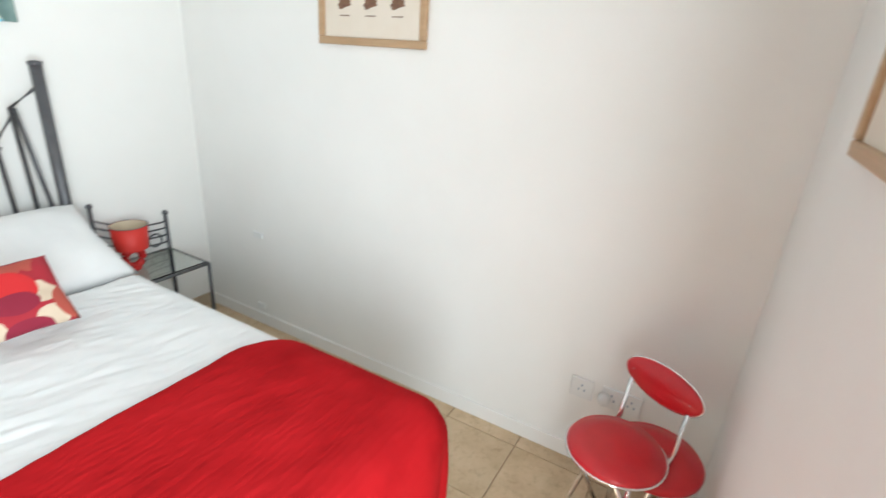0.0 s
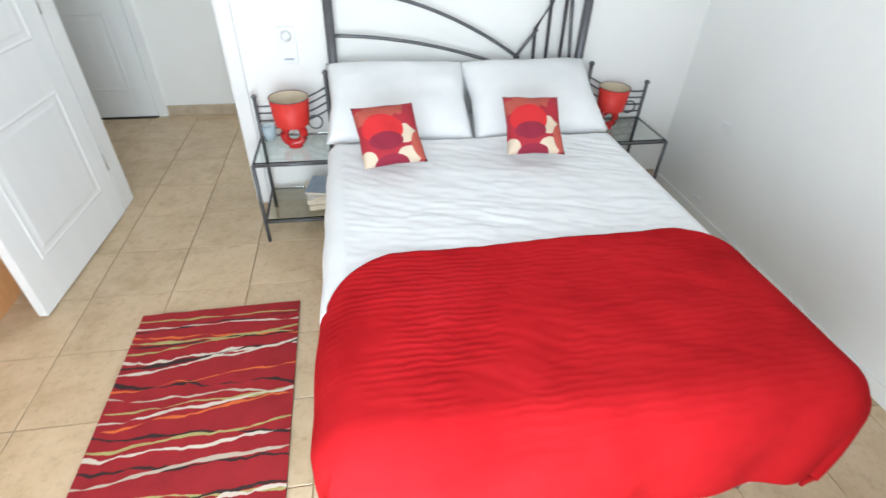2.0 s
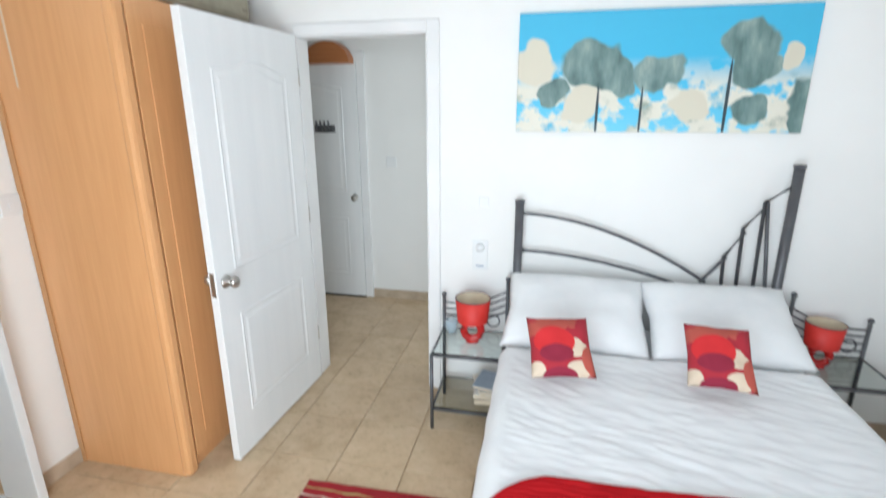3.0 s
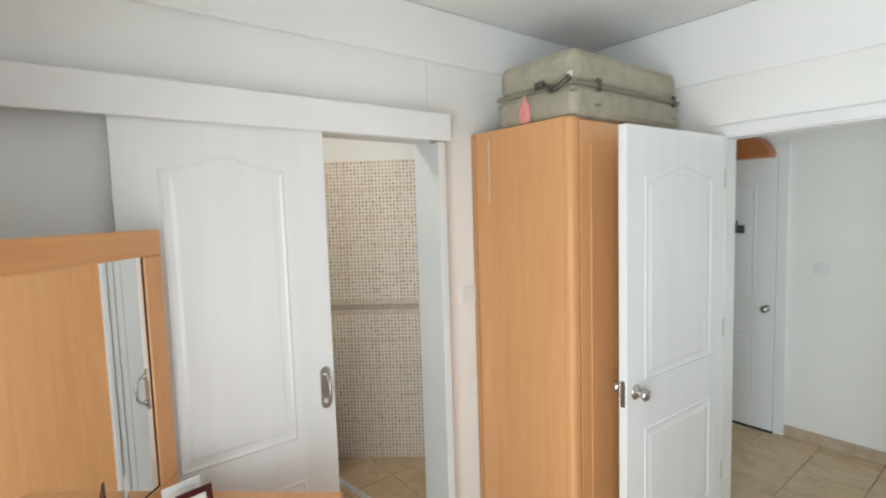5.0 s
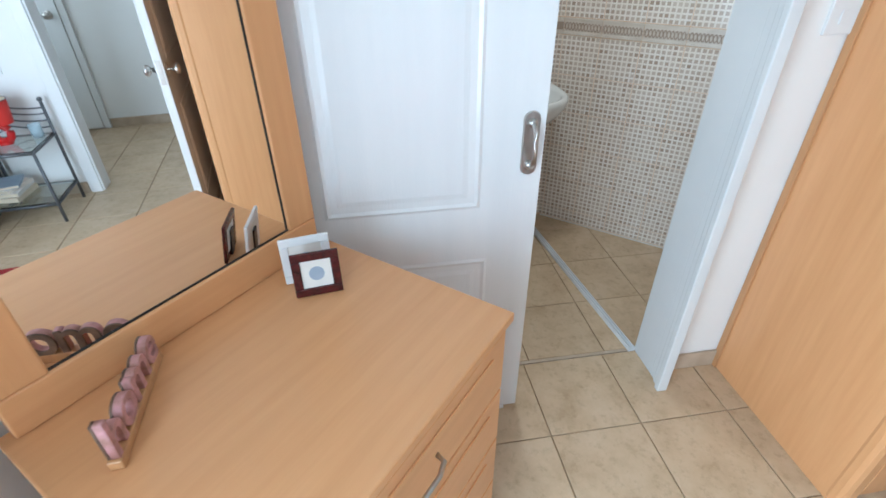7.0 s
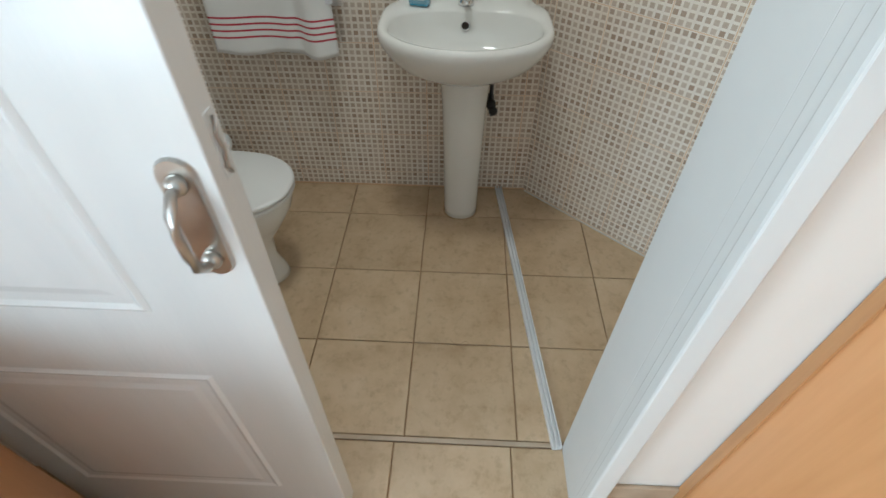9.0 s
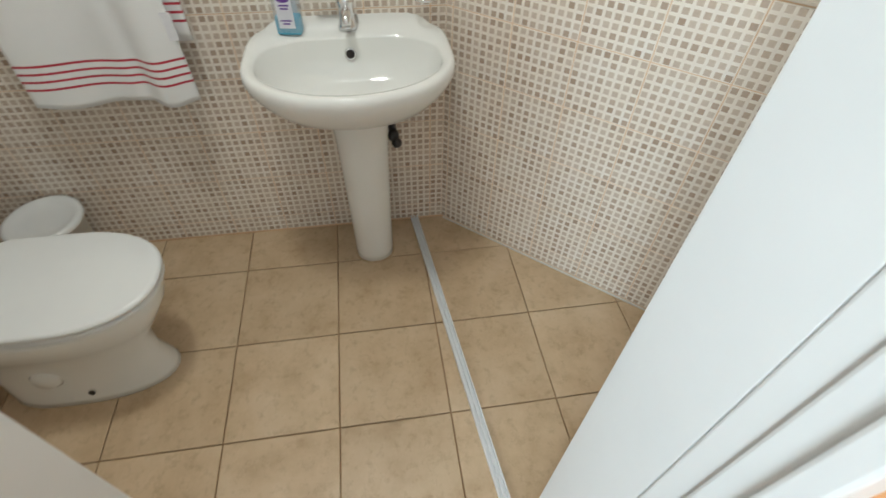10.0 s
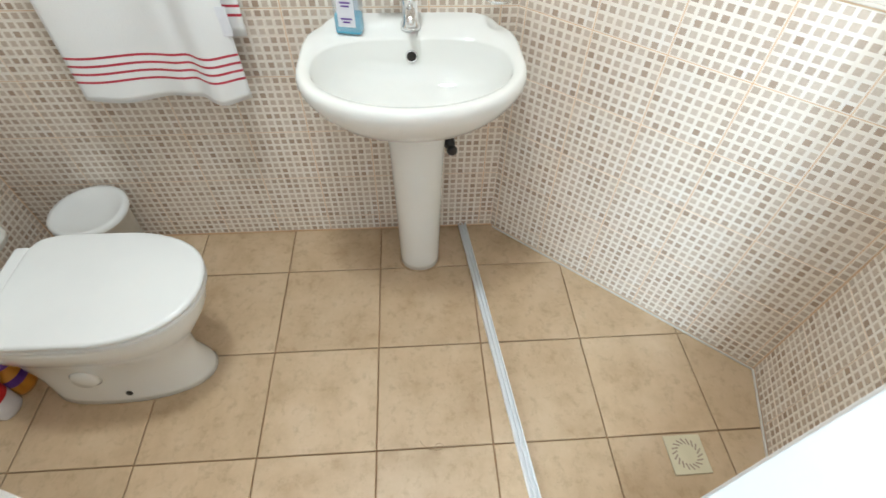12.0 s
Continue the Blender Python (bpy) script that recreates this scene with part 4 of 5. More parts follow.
pend = thing("pendant_lamp", pose(2.27, -1.30, 0), "red conical pendant lamp hanging from the ceiling", "lamp")
part("shade", lathe([(0.152, 2.035), (0.150, 2.055), (0.105, 2.175), (0.045, 2.225), (0.043, 2.223), (0.102, 2.172), (0.147, 2.054), (0.152, 2.035)], 48), M_RED, pend, "glossy red metal shade", True)
part("cord", tube([(0, 0, 2.22), (0, 0, 2.60)], 0.004, 8), M_PLASTIC, pend, "", True)
part("ceiling_rose", lathe([(0, 2.59), (0.045, 2.595), (0.05, 2.619), (0, 2.6195)], 24), M_PLASTIC, pend, "", True)
part("bulb", lathe([(0, 2.085), (0.022, 2.095), (0.03, 2.12), (0.02, 2.155), (0.013, 2.18), (0.013, 2.215), (0, 2.215)], 20), M_PLASTIC, pend, "unlit white bulb", True)


# ---- folding chairs in the corner ----
def folding_chair(m, label):
    t = thing("folding_chair", m, label, "chair", "folding chairs")
    seat = part("seat", lathe([(0, 0.428), (0.150, 0.428), (0.166, 0.436), (0.170, 0.449), (0.160, 0.462), (0.10, 0.470), (0, 0.472)], 40), M_RED, t, "round padded red vinyl seat", True)
    part("piping", tube([(0.171 * math.cos(a), 0.171 * math.sin(a), 0.445) for a in np.linspace(0, 2 * math.pi, 41)[:-1]], 0.0045, 6, closed=True), M_CHROME, seat, "", True)
    back = part("backrest", lathe([(0, -0.016), (0.9, -0.016), (1.0, -0.008), (1.0, 0.006), (0.92, 0.014), (0, 0.018)], 40, sx=0.155, sy=0.056), M_RED, t, "oval padded red vinyl backrest", True)
    back.matrix_basis = pose(0, 0.180, 0.635, 76, 0, 0)
    part("piping", tube([(0.156 * math.cos(a), 0.057 * math.sin(a), 0) for a in np.linspace(0, 2 * math.pi, 41)[:-1]], 0.004, 6, closed=True), M_CHROME, back, "", True)
    for s in (-1, 1):
        part("back_leg", tube([(s * 0.115, 0.173, 0.635), (s * 0.118, 0.155, 0.46), (s * 0.12, -0.16, 0.009)], 0.009, 10), M_CHROME, t, "", True)
        part("front_leg", tube([(s * 0.10, -0.11, 0.43), (s * 0.105, 0.17, 0.009)], 0.009, 10), M_CHROME, t, "", True)
    for y, z, w in ((-0.145, 0.03, 0.12), (0.155, 0.035, 0.105)):
        part("cross_bar", tube([(-w, y, z), (w, y, z)], 0.008, 8), M_CHROME, t, "", True)
    return t


folding_chair(pose(3.575, -2.462, 0, 0, 0, -120) @ Matrix.Diagonal((0.86, 0.86, 1, 1)), "red vinyl and chrome folding chair near the wall corner")
stool = thing("stool", pose(3.675, -2.565, 0, 0, 0, 20), "low round red vinyl stool pushed under the chair", "stool")
part("seat", lathe([(0, 0.375), (0.135, 0.375), (0.148, 0.385), (0.150, 0.398), (0.140, 0.412), (0.08, 0.42), (0, 0.421)], 36), M_RED, stool, "", True)
for k in range(4):
    a = math.pi / 4 + k * math.pi / 2
    part("leg", tube([(0.09 * math.cos(a), 0.09 * math.sin(a), 0.376), (0.115 * math.cos(a), 0.115 * math.sin(a), 0.008)], 0.009, 8), M_CHROME, stool, "", True)


# ---- dresser with mirror, set across the corner ----
dm = pose(0.11, -2.40, 0, 0, 0, -42)
dr = thing("dresser", dm, "beech chest of drawers with black-gap drawers, set across the corner", "dresser")
part("top_board", boxes((0.0, 0.70, 0.0, 0.545, 0.792, 0.815), bev=0.004), M_BEECH_X, dr)
part("carcass", boxes((0.012, 0.688, 0.004, 0.520, 0.0, 0.791), bev=0.002), M_BEECH, dr)
for k in range(4):
    z0 = 0.075 + k * 0.178
    df = part("drawer_front", boxes((0.020, 0.680, 0.521, 0.538, z0, z0 + 0.170), bev=0.003), M_BEECH_X, dr)
    part("raised_field", boxes((0.075, 0.625, 0.538, 0.542, z0 + 0.035, z0 + 0.135), bev=0.0018), M_BEECH_X, df)
    part("drawer_pull", tube([(0.285, 0.541, z0 + 0.085), (0.290, 0.560, z0 + 0.085), (0.315, 0.568, z0 + 0.082), (0.385, 0.568, z0 + 0.082), (0.410, 0.560, z0 + 0.085), (0.415, 0.541, z0 + 0.085)], 0.005, 8), M_NICKEL, df, "bowed nickel pull", True)
mirror = thing("dresser_mirror", pose(0.11, -2.40, 0, 0, 0, -41.6), "beech framed rectangular mirror standing on the dresser", "mirror")
FW = 0.078
u0, u1, z0, z1 = 0.030, 0.680, 0.8155, 1.662
for r in ((u0, u1, 0.002, 0.028, z0, z0 + FW), (u0, u1, 0.002, 0.028, z1 - FW, z1), (u0, u0 + FW, 0.002, 0.028, z0 + FW, z1 - FW), (u1 - FW, u1, 0.002, 0.028, z0 + FW, z1 - FW)):
    part("frame_bar", boxes(r, bev=0.004), M_BEECH if r[1] - r[0] < 0.3 else M_BEECH_X, mirror)
part("mirror_glass", boxes((u0 + FW - 0.004, u1 - FW + 0.004, 0.006, 0.0195, z0 + FW - 0.004, z1 - FW + 0.004)), M_MIRROR, mirror, "clear silvered glass")
for r in ((u0 + FW, u1 - FW, 0.0196, 0.0215, z0 + FW - 0.001, z0 + FW + 0.003), (u0 + FW - 0.001, u0 + FW + 0.003, 0.0196, 0.0215, z0 + FW, z1 - FW)):
    part("bead", boxes(r), M_DARK, mirror)

# photo frames on the dresser
M_LEATHER = speckled("dark_red_croc", (0.03, 0.004, 0.005), (0.10, 0.010, 0.010), 0.25, 90, 140, 0.4, 0.002)


def small_frame(name, m, w, mat_f, label):
    t = thing(name, m, label, "photo frame")
    f = 0.018
    for r in ((-w / 2, w / 2, -0.008, 0, 0, f), (-w / 2, w / 2, -0.008, 0, w - f, w), (-w / 2, -w / 2 + f, -0.008, 0, f, w - f), (w / 2 - f, w / 2, -0.008, 0, f, w - f)):
        part("frame_bar", boxes(r, bev=0.002), mat_f, t)
    part("mount", boxes((-w / 2 + f, w / 2 - f, -0.004, -0.001, f, w - f)), M_MOUNT, t)
    part("picture_spot", lathe([(0, 0), (0.016, 0.0005), (0, 0.001)], 16), M_TEAL, t).matrix_basis = pose(0, -0.004, w / 2, 90, 0, 0)
    part("strut", boxes((-0.012, 0.012, 0.0, 0.004, 0.002, w * 0.7)), M_BLACK, t)
    return t


small_frame("photo_frame", pose(0.345, -2.388, 0.8155, -10, 0, 98), 0.098, M_LEATHER, "small square photo frame in dark red crocodile finish")
small_frame("photo_frame", pose(0.290, -2.412, 0.8155, -8, 0, 100), 0.105, M_TRIM, "small square white photo frame on the dresser")
hm_ = thing("letter_ornament", pose(0.60, -2.664, 0.8155, 0, 0, -176), "pink and brown wooden word ornament reading home", "ornament")
fnt = bpy.data.curves.new("letters", "FONT")
fnt.body = "home"
fnt.size = 0.105
fnt.extrude = 0.0055
fnt.bevel_depth = 0.0015
fnt.align_x = "CENTER"
fnt.space_character = 0.92
tmp = bpy.data.objects.new("letters", fnt)
scene.collection.objects.link(tmp)
me = bpy.data.meshes.new_from_object(tmp.evaluated_get(bpy.context.evaluated_depsgraph_get()))
bpy.data.objects.remove(tmp)
me.materials.clear()
M_LETTER = speckled("pink_worn_wood", (0.34, 0.17, 0.12), (0.66, 0.34, 0.35), 0.7, 38, 90, 0.3, 0.001)
me.materials.append(M_LETTER)
lt = new("letters", me)
lt.parent = hm_
lt.matrix_basis = pose(0, 0, 0.018, 90, 0, 0)
lb_ = new("letter_backs", me.copy())
lb_.data.materials.clear()
lb_.data.materials.append(speckled("dark_brown_wood", (0.09, 0.05, 0.03), (0.20, 0.12, 0.075), 0.6, 38, 90, 0.3, 0.001))
lb_.parent = hm_
lb_.matrix_basis = pose(0, 0.009, 0.018, 90, 0, 0) @ Matrix.Diagonal((1, 1, 0.3, 1))
part("base", boxes((-0.115, 0.115, -0.009, 0.013, 0, 0.019), bev=0.003), M_BEECH_DARK, hm_)


# ---- bathroom ----
def superloop(bm, c, rf, rb, ry, z, nf=2.1, nb=3.2, n=48, k=1.0):
    """A closed outline: rounder towards +x (rf), squarer towards -x (rb)."""
    vs = []
    for i in range(n):
        a = 2 * math.pi * i / n
        ca, sa = math.cos(a), math.sin(a)
        e = 2 / (nf if ca >= 0 else nb)
        x = (rf if ca >= 0 else rb) * math.copysign(abs(ca) ** e, ca)
        y = ry * math.copysign(abs(sa) ** e, sa)
        vs.append(bm.verts.new((c[0] + k * x, c[1] + k * y, z)))
    return vs


def loft(loops, bm, cap0=True, cap1=True):
    for a, b_ in zip(loops, loops[1:]):
        for i in range(len(a)):
            j = (i + 1) % len(a)
            bm.faces.new((a[i], a[j], b_[j], b_[i]))
    if cap0:
        bm.faces.new(loops[0])
    if cap1:
        bm.faces.new(loops[-1])
    return bm


RIM = 0.793
sink = thing("washbasin", pose(-1.06, -1.568, 0), "white ceramic pedestal washbasin against the mosaic wall", "washbasin")
bm = bmesh.new()
L = [superloop(bm, (-0.09 * (1 - k), 0), 0.207, 0.217, 0.270, z, 2.1, 4.6, k=k) for k, z in ((0.40, RIM - 0.176), (0.60, RIM - 0.156), (0.80, RIM - 0.116), (0.91, RIM - 0.078), (0.975, RIM - 0.046), (1.0, RIM - 0.026), (0.998, RIM - 0.012), (0.985, RIM - 0.002), (0.960, RIM + 0.001))]
for ring_ in L[5:]:
    for v in ring_:
        v.co.z += 0.020 * min(1.0, max(0.0, (-v.co.x - 0.185) / 0.02))
L += [superloop(bm, (0.003, 0), 0.184, 0.188, 0.252, RIM, 2.05, 4.2)]
L += [superloop(bm, (0.003, 0), 0.170, 0.136, 0.240, z, 2.0, 2.9, k=k) for k, z in ((1.0, RIM - 0.005), (0.985, RIM - 0.013), (0.95, RIM - 0.045), (0.86, RIM - 0.09), (0.66, RIM - 0.122), (0.25, RIM - 0.135))]
part("basin", loft(L, bm), M_CERAMIC, sink, "", True)
bm = bmesh.new()
L = [superloop(bm, (-0.068, 0.006), 0.078 * k, 0.140, 0.078 * k, z, 2.2, 3.5) for k, z in ((0.86, 0.0), (0.87, 0.03), (0.90, 0.18), (0.96, 0.36), (1.01, 0.50), (1.08, 0.57), (1.3, RIM - 0.145))]
part("pedestal", loft(L, bm), M_CERAMIC, sink, "", True)
# Near-black disc on the bowl; the hole's shade is put into its colour.
part("overflow_hole", lathe([(0, 0.002), (0.011, 0.0015), (0.013, 0.0)], 20), M_DARK, sink, "", True).matrix_basis = pose(-0.1215, 0, RIM - 0.050, 0, 72, 0)
part("overflow_ring", tube([(0.0135 * math.cos(a), 0.0135 * math.sin(a), 0.001) for a in np.linspace(0, 2 * math.pi, 21)[:-1]], 0.0022, 6, closed=True), M_CHROME, sink, "", True).matrix_basis = pose(-0.1215, 0, RIM - 0.050, 0, 72, 0)
part("waste", lathe([(0.0, 0.004), (0.018, 0.004), (0.024, 0.001), (0.024, -0.006)], 24, (0.03, 0, RIM - 0.132)), M_CHROME, sink, "chrome waste ring", True)
tap = thing("basin_tap", pose(-1.232, -1.568, RIM), "chrome single-lever mixer tap on the washbasin", "tap")
part("body", lathe([(0, 0), (0.026, 0), (0.026, 0.010), (0.021, 0.018), (0.020, 0.055), (0.024, 0.072), (0.022, 0.085), (0, 0.090)], 24), M_CHROME, tap, "", True)
part("spout", tube([(0.0, 0, 0.045), (0.035, 0, 0.056), (0.066, 0, 0.054), (0.080, 0, 0.040)], 0.012, 12), M_CHROME, tap, "", True)
part("lever", tube([(0, 0.01, 0.082), (-0.005, -0.02, 0.103), (-0.005, -0.055, 0.110), (-0.005, -0.085, 0.104)], 0.0085, 10), M_CHROME, tap, "", True)

soap = thing("soap_bottle", pose(-1.213, -1.719, RIM, 0, 0, 80), "clear soap bottle half full of blue liquid with printed label", "bottle")
M_CLEAR, _, _b = mat("clear_plastic", (0.70, 0.80, 0.86), 0.06)
_b.inputs["Alpha"].default_value = 0.22
part("bottle", boxes((-0.034, 0.034, -0.020, 0.020, 0.004, 0.118), bev=0.009), M_CLEAR, soap)
part("liquid", boxes((-0.0325, 0.0325, -0.0185, 0.0185, 0.001, 0.050), bev=0.007), M_BLUE, soap, "bright blue liquid")
M_LABEL = speckled("white_label", (0.70, 0.70, 0.75), (0.80, 0.80, 0.84), 0.5, 20, 90)
M_PURPLE = speckled("purple_print", (0.10, 0.03, 0.26), (0.15, 0.05, 0.34), 0.5, 20, 90)
for sg in (-1, 1):
    lb = part("label", boxes((-0.021, 0.021, min(sg * 0.0203, sg * 0.0208), max(sg * 0.0203, sg * 0.0208), 0.022, 0.112)), M_LABEL, soap, "white label with purple print")
    em = part("emblem", lathe([(0, 0), (0.018, 0), (0.018, 0.0006), (0, 0.0008)], 20, sy=0.55), M_PURPLE, lb)
    em.matrix_basis = pose(0, sg * 0.0208, 0.097, -90 * sg, 0, 0)
    for z, w in ((0.078, 0.013), (0.070, 0.010), (0.040, 0.014), (0.032, 0.009)):
        part("print_bar", boxes((-w, w, min(sg * 0.0209, sg * 0.0213), max(sg * 0.0209, sg * 0.0213), z, z + 0.004)), M_PURPLE, lb)
part("neck", lathe([(0.014, 0.116), (0.013, 0.132), (0, 0.132)], 16), M_CLEAR, soap, "", True)
part("cap", lathe([(0.016, 0.130), (0.016, 0.146), (0.006, 0.150), (0.005, 0.166), (0, 0.166)], 16), M_BLACK, soap, "black pump cap", True)

valve = thing("stop_valve", pose(-1.226, -1.462, 0.43), "dark angle stop valve on the wall under the basin", "valve")
part("body", lathe([(0, 0), (0.013, 0), (0.013, 0.05), (0.018, 0.055), (0.018, 0.075), (0, 0.08)], 14), M_BLACK, valve, "", True).matrix_basis = pose(-0.045, 0, 0.02, 0, 90, 0)
part("tap_head", lathe([(0, 0), (0.010, 0), (0.016, 0.006), (0.016, 0.018), (0.011, 0.026), (0, 0.028)], 14), M_BLACK, valve, "", True).matrix_basis = pose(0.022, 0.004, -0.004, 0, 75, 25)
part("stem", tube([(0.012, 0, 0.02), (0.014, 0.006, -0.03)], 0.007, 8), M_STEEL, valve, "", True)
part("hose", tube([(-0.005, 0, 0.03), (-0.005, 0.0, 0.10), (0.0, -0.02, 0.17)], 0.007, 8), M_STEEL, valve, "", True)

# Unseen fixture, made up to house the bathroom fill lamp.
ceil_fixture = thing("ceiling_light", pose(-0.62, -1.78, CEIL), "unseen round white ceiling fixture added for the bathroom fill lamp", "lamp")
part("base_plate", lathe([(0, 0), (0.16, 0), (0.16, -0.03), (0.135, -0.06), (0, -0.06)], 36), M_PLASTIC, ceil_fixture, "", True)

# towel on a rail
M_STOW, nt, b = mat("striped_towelling", (0.8, 0.8, 0.8), 0.95)
v = coords(nt)
sep = nt.nodes.new("ShaderNodeSeparateXYZ")
nt.links.new(v, sep.inputs[0])
col = mixed(nt, noise_tex(nt, v, 9, 3), (0.77, 0.77, 0.775), (0.84, 0.84, 0.835))
for z in (0.052, 0.074, 0.095, 0.116):
    m1 = node(nt, "ShaderNodeMath")
    m1.operation = "COMPARE"
    nt.links.new(sep.outputs[2], m1.inputs[0])
    m1.inputs[1].default_value = z
    m1.inputs[2].default_value = 0.0032
    col = mixed(nt, m1.outputs[0], col, (0.46, 0.035, 0.06))
nt.links.new(col, b.inputs["Base Color"])
b.inputs["Sheen Weight"].default_value = 0.2
bump(nt, b, noise_tex(nt, v, 420, 2), 0.5, 0.0015)
tw = thing("towel", pose(-1.200, -2.213, 0.635), "white towel with four thin red stripes hanging from a rail", "towel")


def towel_fn(x, w, drop):
    def fn(u, v_):
        s = (u - 0.5) * w
        f = 0.012 * math.sin(u * 9 + 0.6) + 0.016 * math.exp(-((u - 0.84) / 0.09) ** 2) - 0.014 * math.exp(-((u - 0.70) / 0.06) ** 2)
        k = (1 - v_) ** 0.7
        return (x + f * (0.35 + 0.65 * k), s * (0.93 + 0.07 * k), v_ * 0.50 - drop * k * math.sin(u * 5.5) ** 2)
    return fn


fl_ = part("front_layer", sheet(towel_fn(0.012, 0.425, 0.012), 46, 30), M_STOW, tw, "", True)
fl_.modifiers.new("thick", "SOLIDIFY").thickness = 0.006
bl_ = part("back_layer", sheet(lambda u, v_: (-0.030 + 0.006 * math.sin(u * 8), (u - 0.5) * 0.40 + 0.036, v_ * 0.35), 30, 14), M_STOW, tw, "", True)
bl_.location.z = 0.148
bl_.modifiers.new("thick", "SOLIDIFY").thickness = 0.005
part("care_label", boxes((0.014, 0.016, 0.185, 0.215, 0.165, 0.235)), M_LABEL, tw)
rail_t = thing("towel_rail", pose(-1.213, -2.213, 1.125), "chrome towel rail fixed to the mosaic wall", "towel rail")
part("bar", tube([(0.0, -0.27, 0), (0.0, 0.27, 0)], 0.008, 10), M_CHROME, rail_t, "", True)
for y in (-0.26, 0.26):
    part("bracket", tube([(-0.062, y, 0), (0.0, y, 0)], 0.010, 10), M_CHROME, rail_t, "", True)

holder = thing("tumbler_holder", pose(-1.273, -1.352, 0.885), "small chrome wall holder above the washbasin", "holder")
part("rosette", lathe([(0, 0), (0.024, 0), (0.024, 0.008), (0.010, 0.020), (0, 0.02)], 20), M_CHROME, holder, "", True).matrix_basis = pose(0.0, 0, 0, 0, 90, 0)
part("ring", tube([(0.055 + 0.034 * math.cos(a), 0.034 * math.sin(a), -0.012) for a in np.linspace(0, 2 * math.pi, 25)[:-1]], 0.0035, 8, closed=True), M_CHROME, holder, "", True)

# toilet; its local x points away from the cistern
wc = thing("toilet", pose(-0.730, -2.380, 0, 0, 0, 90), "white close-coupled toilet with the lid down", "toilet")
bm = bmesh.new()
L = [superloop(bm, (cx, 0), rf, rb, ry, z, 2.2, 3.0) for cx, rf, rb, ry, z in (
    (-0.08, 0.268, 0.19, 0.108, 0.0), (-0.08, 0.264, 0.19, 0.103, 0.02), (-0.08, 0.238, 0.20, 0.090, 0.09), (-0.06, 0.225, 0.24, 0.093, 0.18), (-0.03, 0.250, 0.29, 0.124, 0.26),
    (0.0, 0.262, 0.28, 0.156, 0.33), (0.0, 0.275, 0.26, 0.165, 0.375), (0.0, 0.275, 0.25, 0.165, 0.388))]
part("bowl", loft(L, bm), M_CERAMIC, wc, "", True)
for name, z0, z1, k, mt in (("seat", 0.390, 0.407, 1.0, M_PLASTIC), ("lid", 0.409, 0.428, 1.01, M_PLASTIC)):
    bm = bmesh.new()
    L = [superloop(bm, (0.045, 0), 0.240, 0.215, 0.166, z, 2.25, 7.0, k=k * s) for s, z in ((0.97, z0), (1.0, z0 + 0.004), (1.0, z1 - 0.007), (0.985, z1 - 0.002), (0.95, z1))]
    part(name, loft(L, bm), mt, wc, "glossy white plastic " + name, True)
part("hinge_block", boxes((-0.205, -0.165, -0.13, 0.13, 0.39, 0.425), bev=0.008), M_PLASTIC, wc)
part("cistern", boxes((-0.46, -0.245, -0.195, 0.195, 0.395, 0.76), bev=0.03), M_CERAMIC, wc)
part("cistern_lid", boxes((-0.465, -0.235, -0.203, 0.203, 0.762, 0.795), bev=0.012), M_CERAMIC, wc)
part("flush_button", lathe([(0.02, 0.795), (0.02, 0.801), (0, 0.803)], 20, (-0.35, 0, 0)), M_CHROME, wc, "", True)
part("fixing_hole", lathe([(0, 0), (0.009, 0), (0.009, 0.0025), (0, 0.003)], 14), M_BLACK, wc).matrix_basis = pose(-0.02, -0.0985, 0.045, 80, 0, 0)
part("boss", lathe([(0, 0), (0.042, 0), (0.030, 0.014), (0.0, 0.016)], 20), M_CERAMIC, wc, "", True).matrix_basis = pose(-0.10, -0.0885, 0.13, 84, 0, 0)

bin_ = thing("waste_bin", pose(-1.148, -2.60, 0), "small white plastic bathroom bin with a dished lid", "bin")
part("bucket", lathe([(0, 0), (0.085, 0), (0.105, 0.245), (0.112, 0.25), (0.112, 0.258), (0.100, 0.258), (0.098, 0.02), (0, 0.02)], 36), M_PLASTIC, bin_, "", True)
part("lid", lathe([(0.115, 0.254), (0.115, 0.268), (0.100, 0.272), (0.088, 0.262), (0.05, 0.258), (0, 0.257)], 36), M_PLASTIC, bin_, "", True)
part("pedal", boxes((0.08, 0.13, -0.025, 0.025, 0.012, 0.022), bev=0.004), M_PLASTIC, bin_)

for x, y, h_, mt, lab in ((-0.625, -2.745, 0.19, M_LABEL, "white cleaning bottle with a red band beside the toilet"), (-0.700, -2.735, 0.13, None, "orange cleaning bottle on the floor beside the toilet")):
    bt = thing("cleaning_bottle", pose(x, y, 0), lab, "bottle")
    mt = mt or speckled("orange_plastic", (0.55, 0.22, 0.02), (0.65, 0.30, 0.04), 0.3, 12, 80)
    part("body", lathe([(0, 0), (0.036, 0), (0.038, 0.01), (0.038, h_ * 0.65), (0.016, h_ * 0.85), (0.016, h_ * 0.9), (0, h_ * 0.9)], 24, sy=0.7), mt, bt, "", True)
    part("cap", lathe([(0.018, h_ * 0.88), (0.018, h_), (0, h_)], 16), M_RED if h_ > 0.18 else M_PURPLE, bt, "", True)
    part("band", lathe([(0.0385, h_ * 0.38), (0.0388, h_ * 0.40), (0.0388, h_ * 0.6), (0.0385, h_ * 0.62)], 24, sy=0.71), M_RED if h_ > 0.18 else M_PURPLE, bt, "", True)

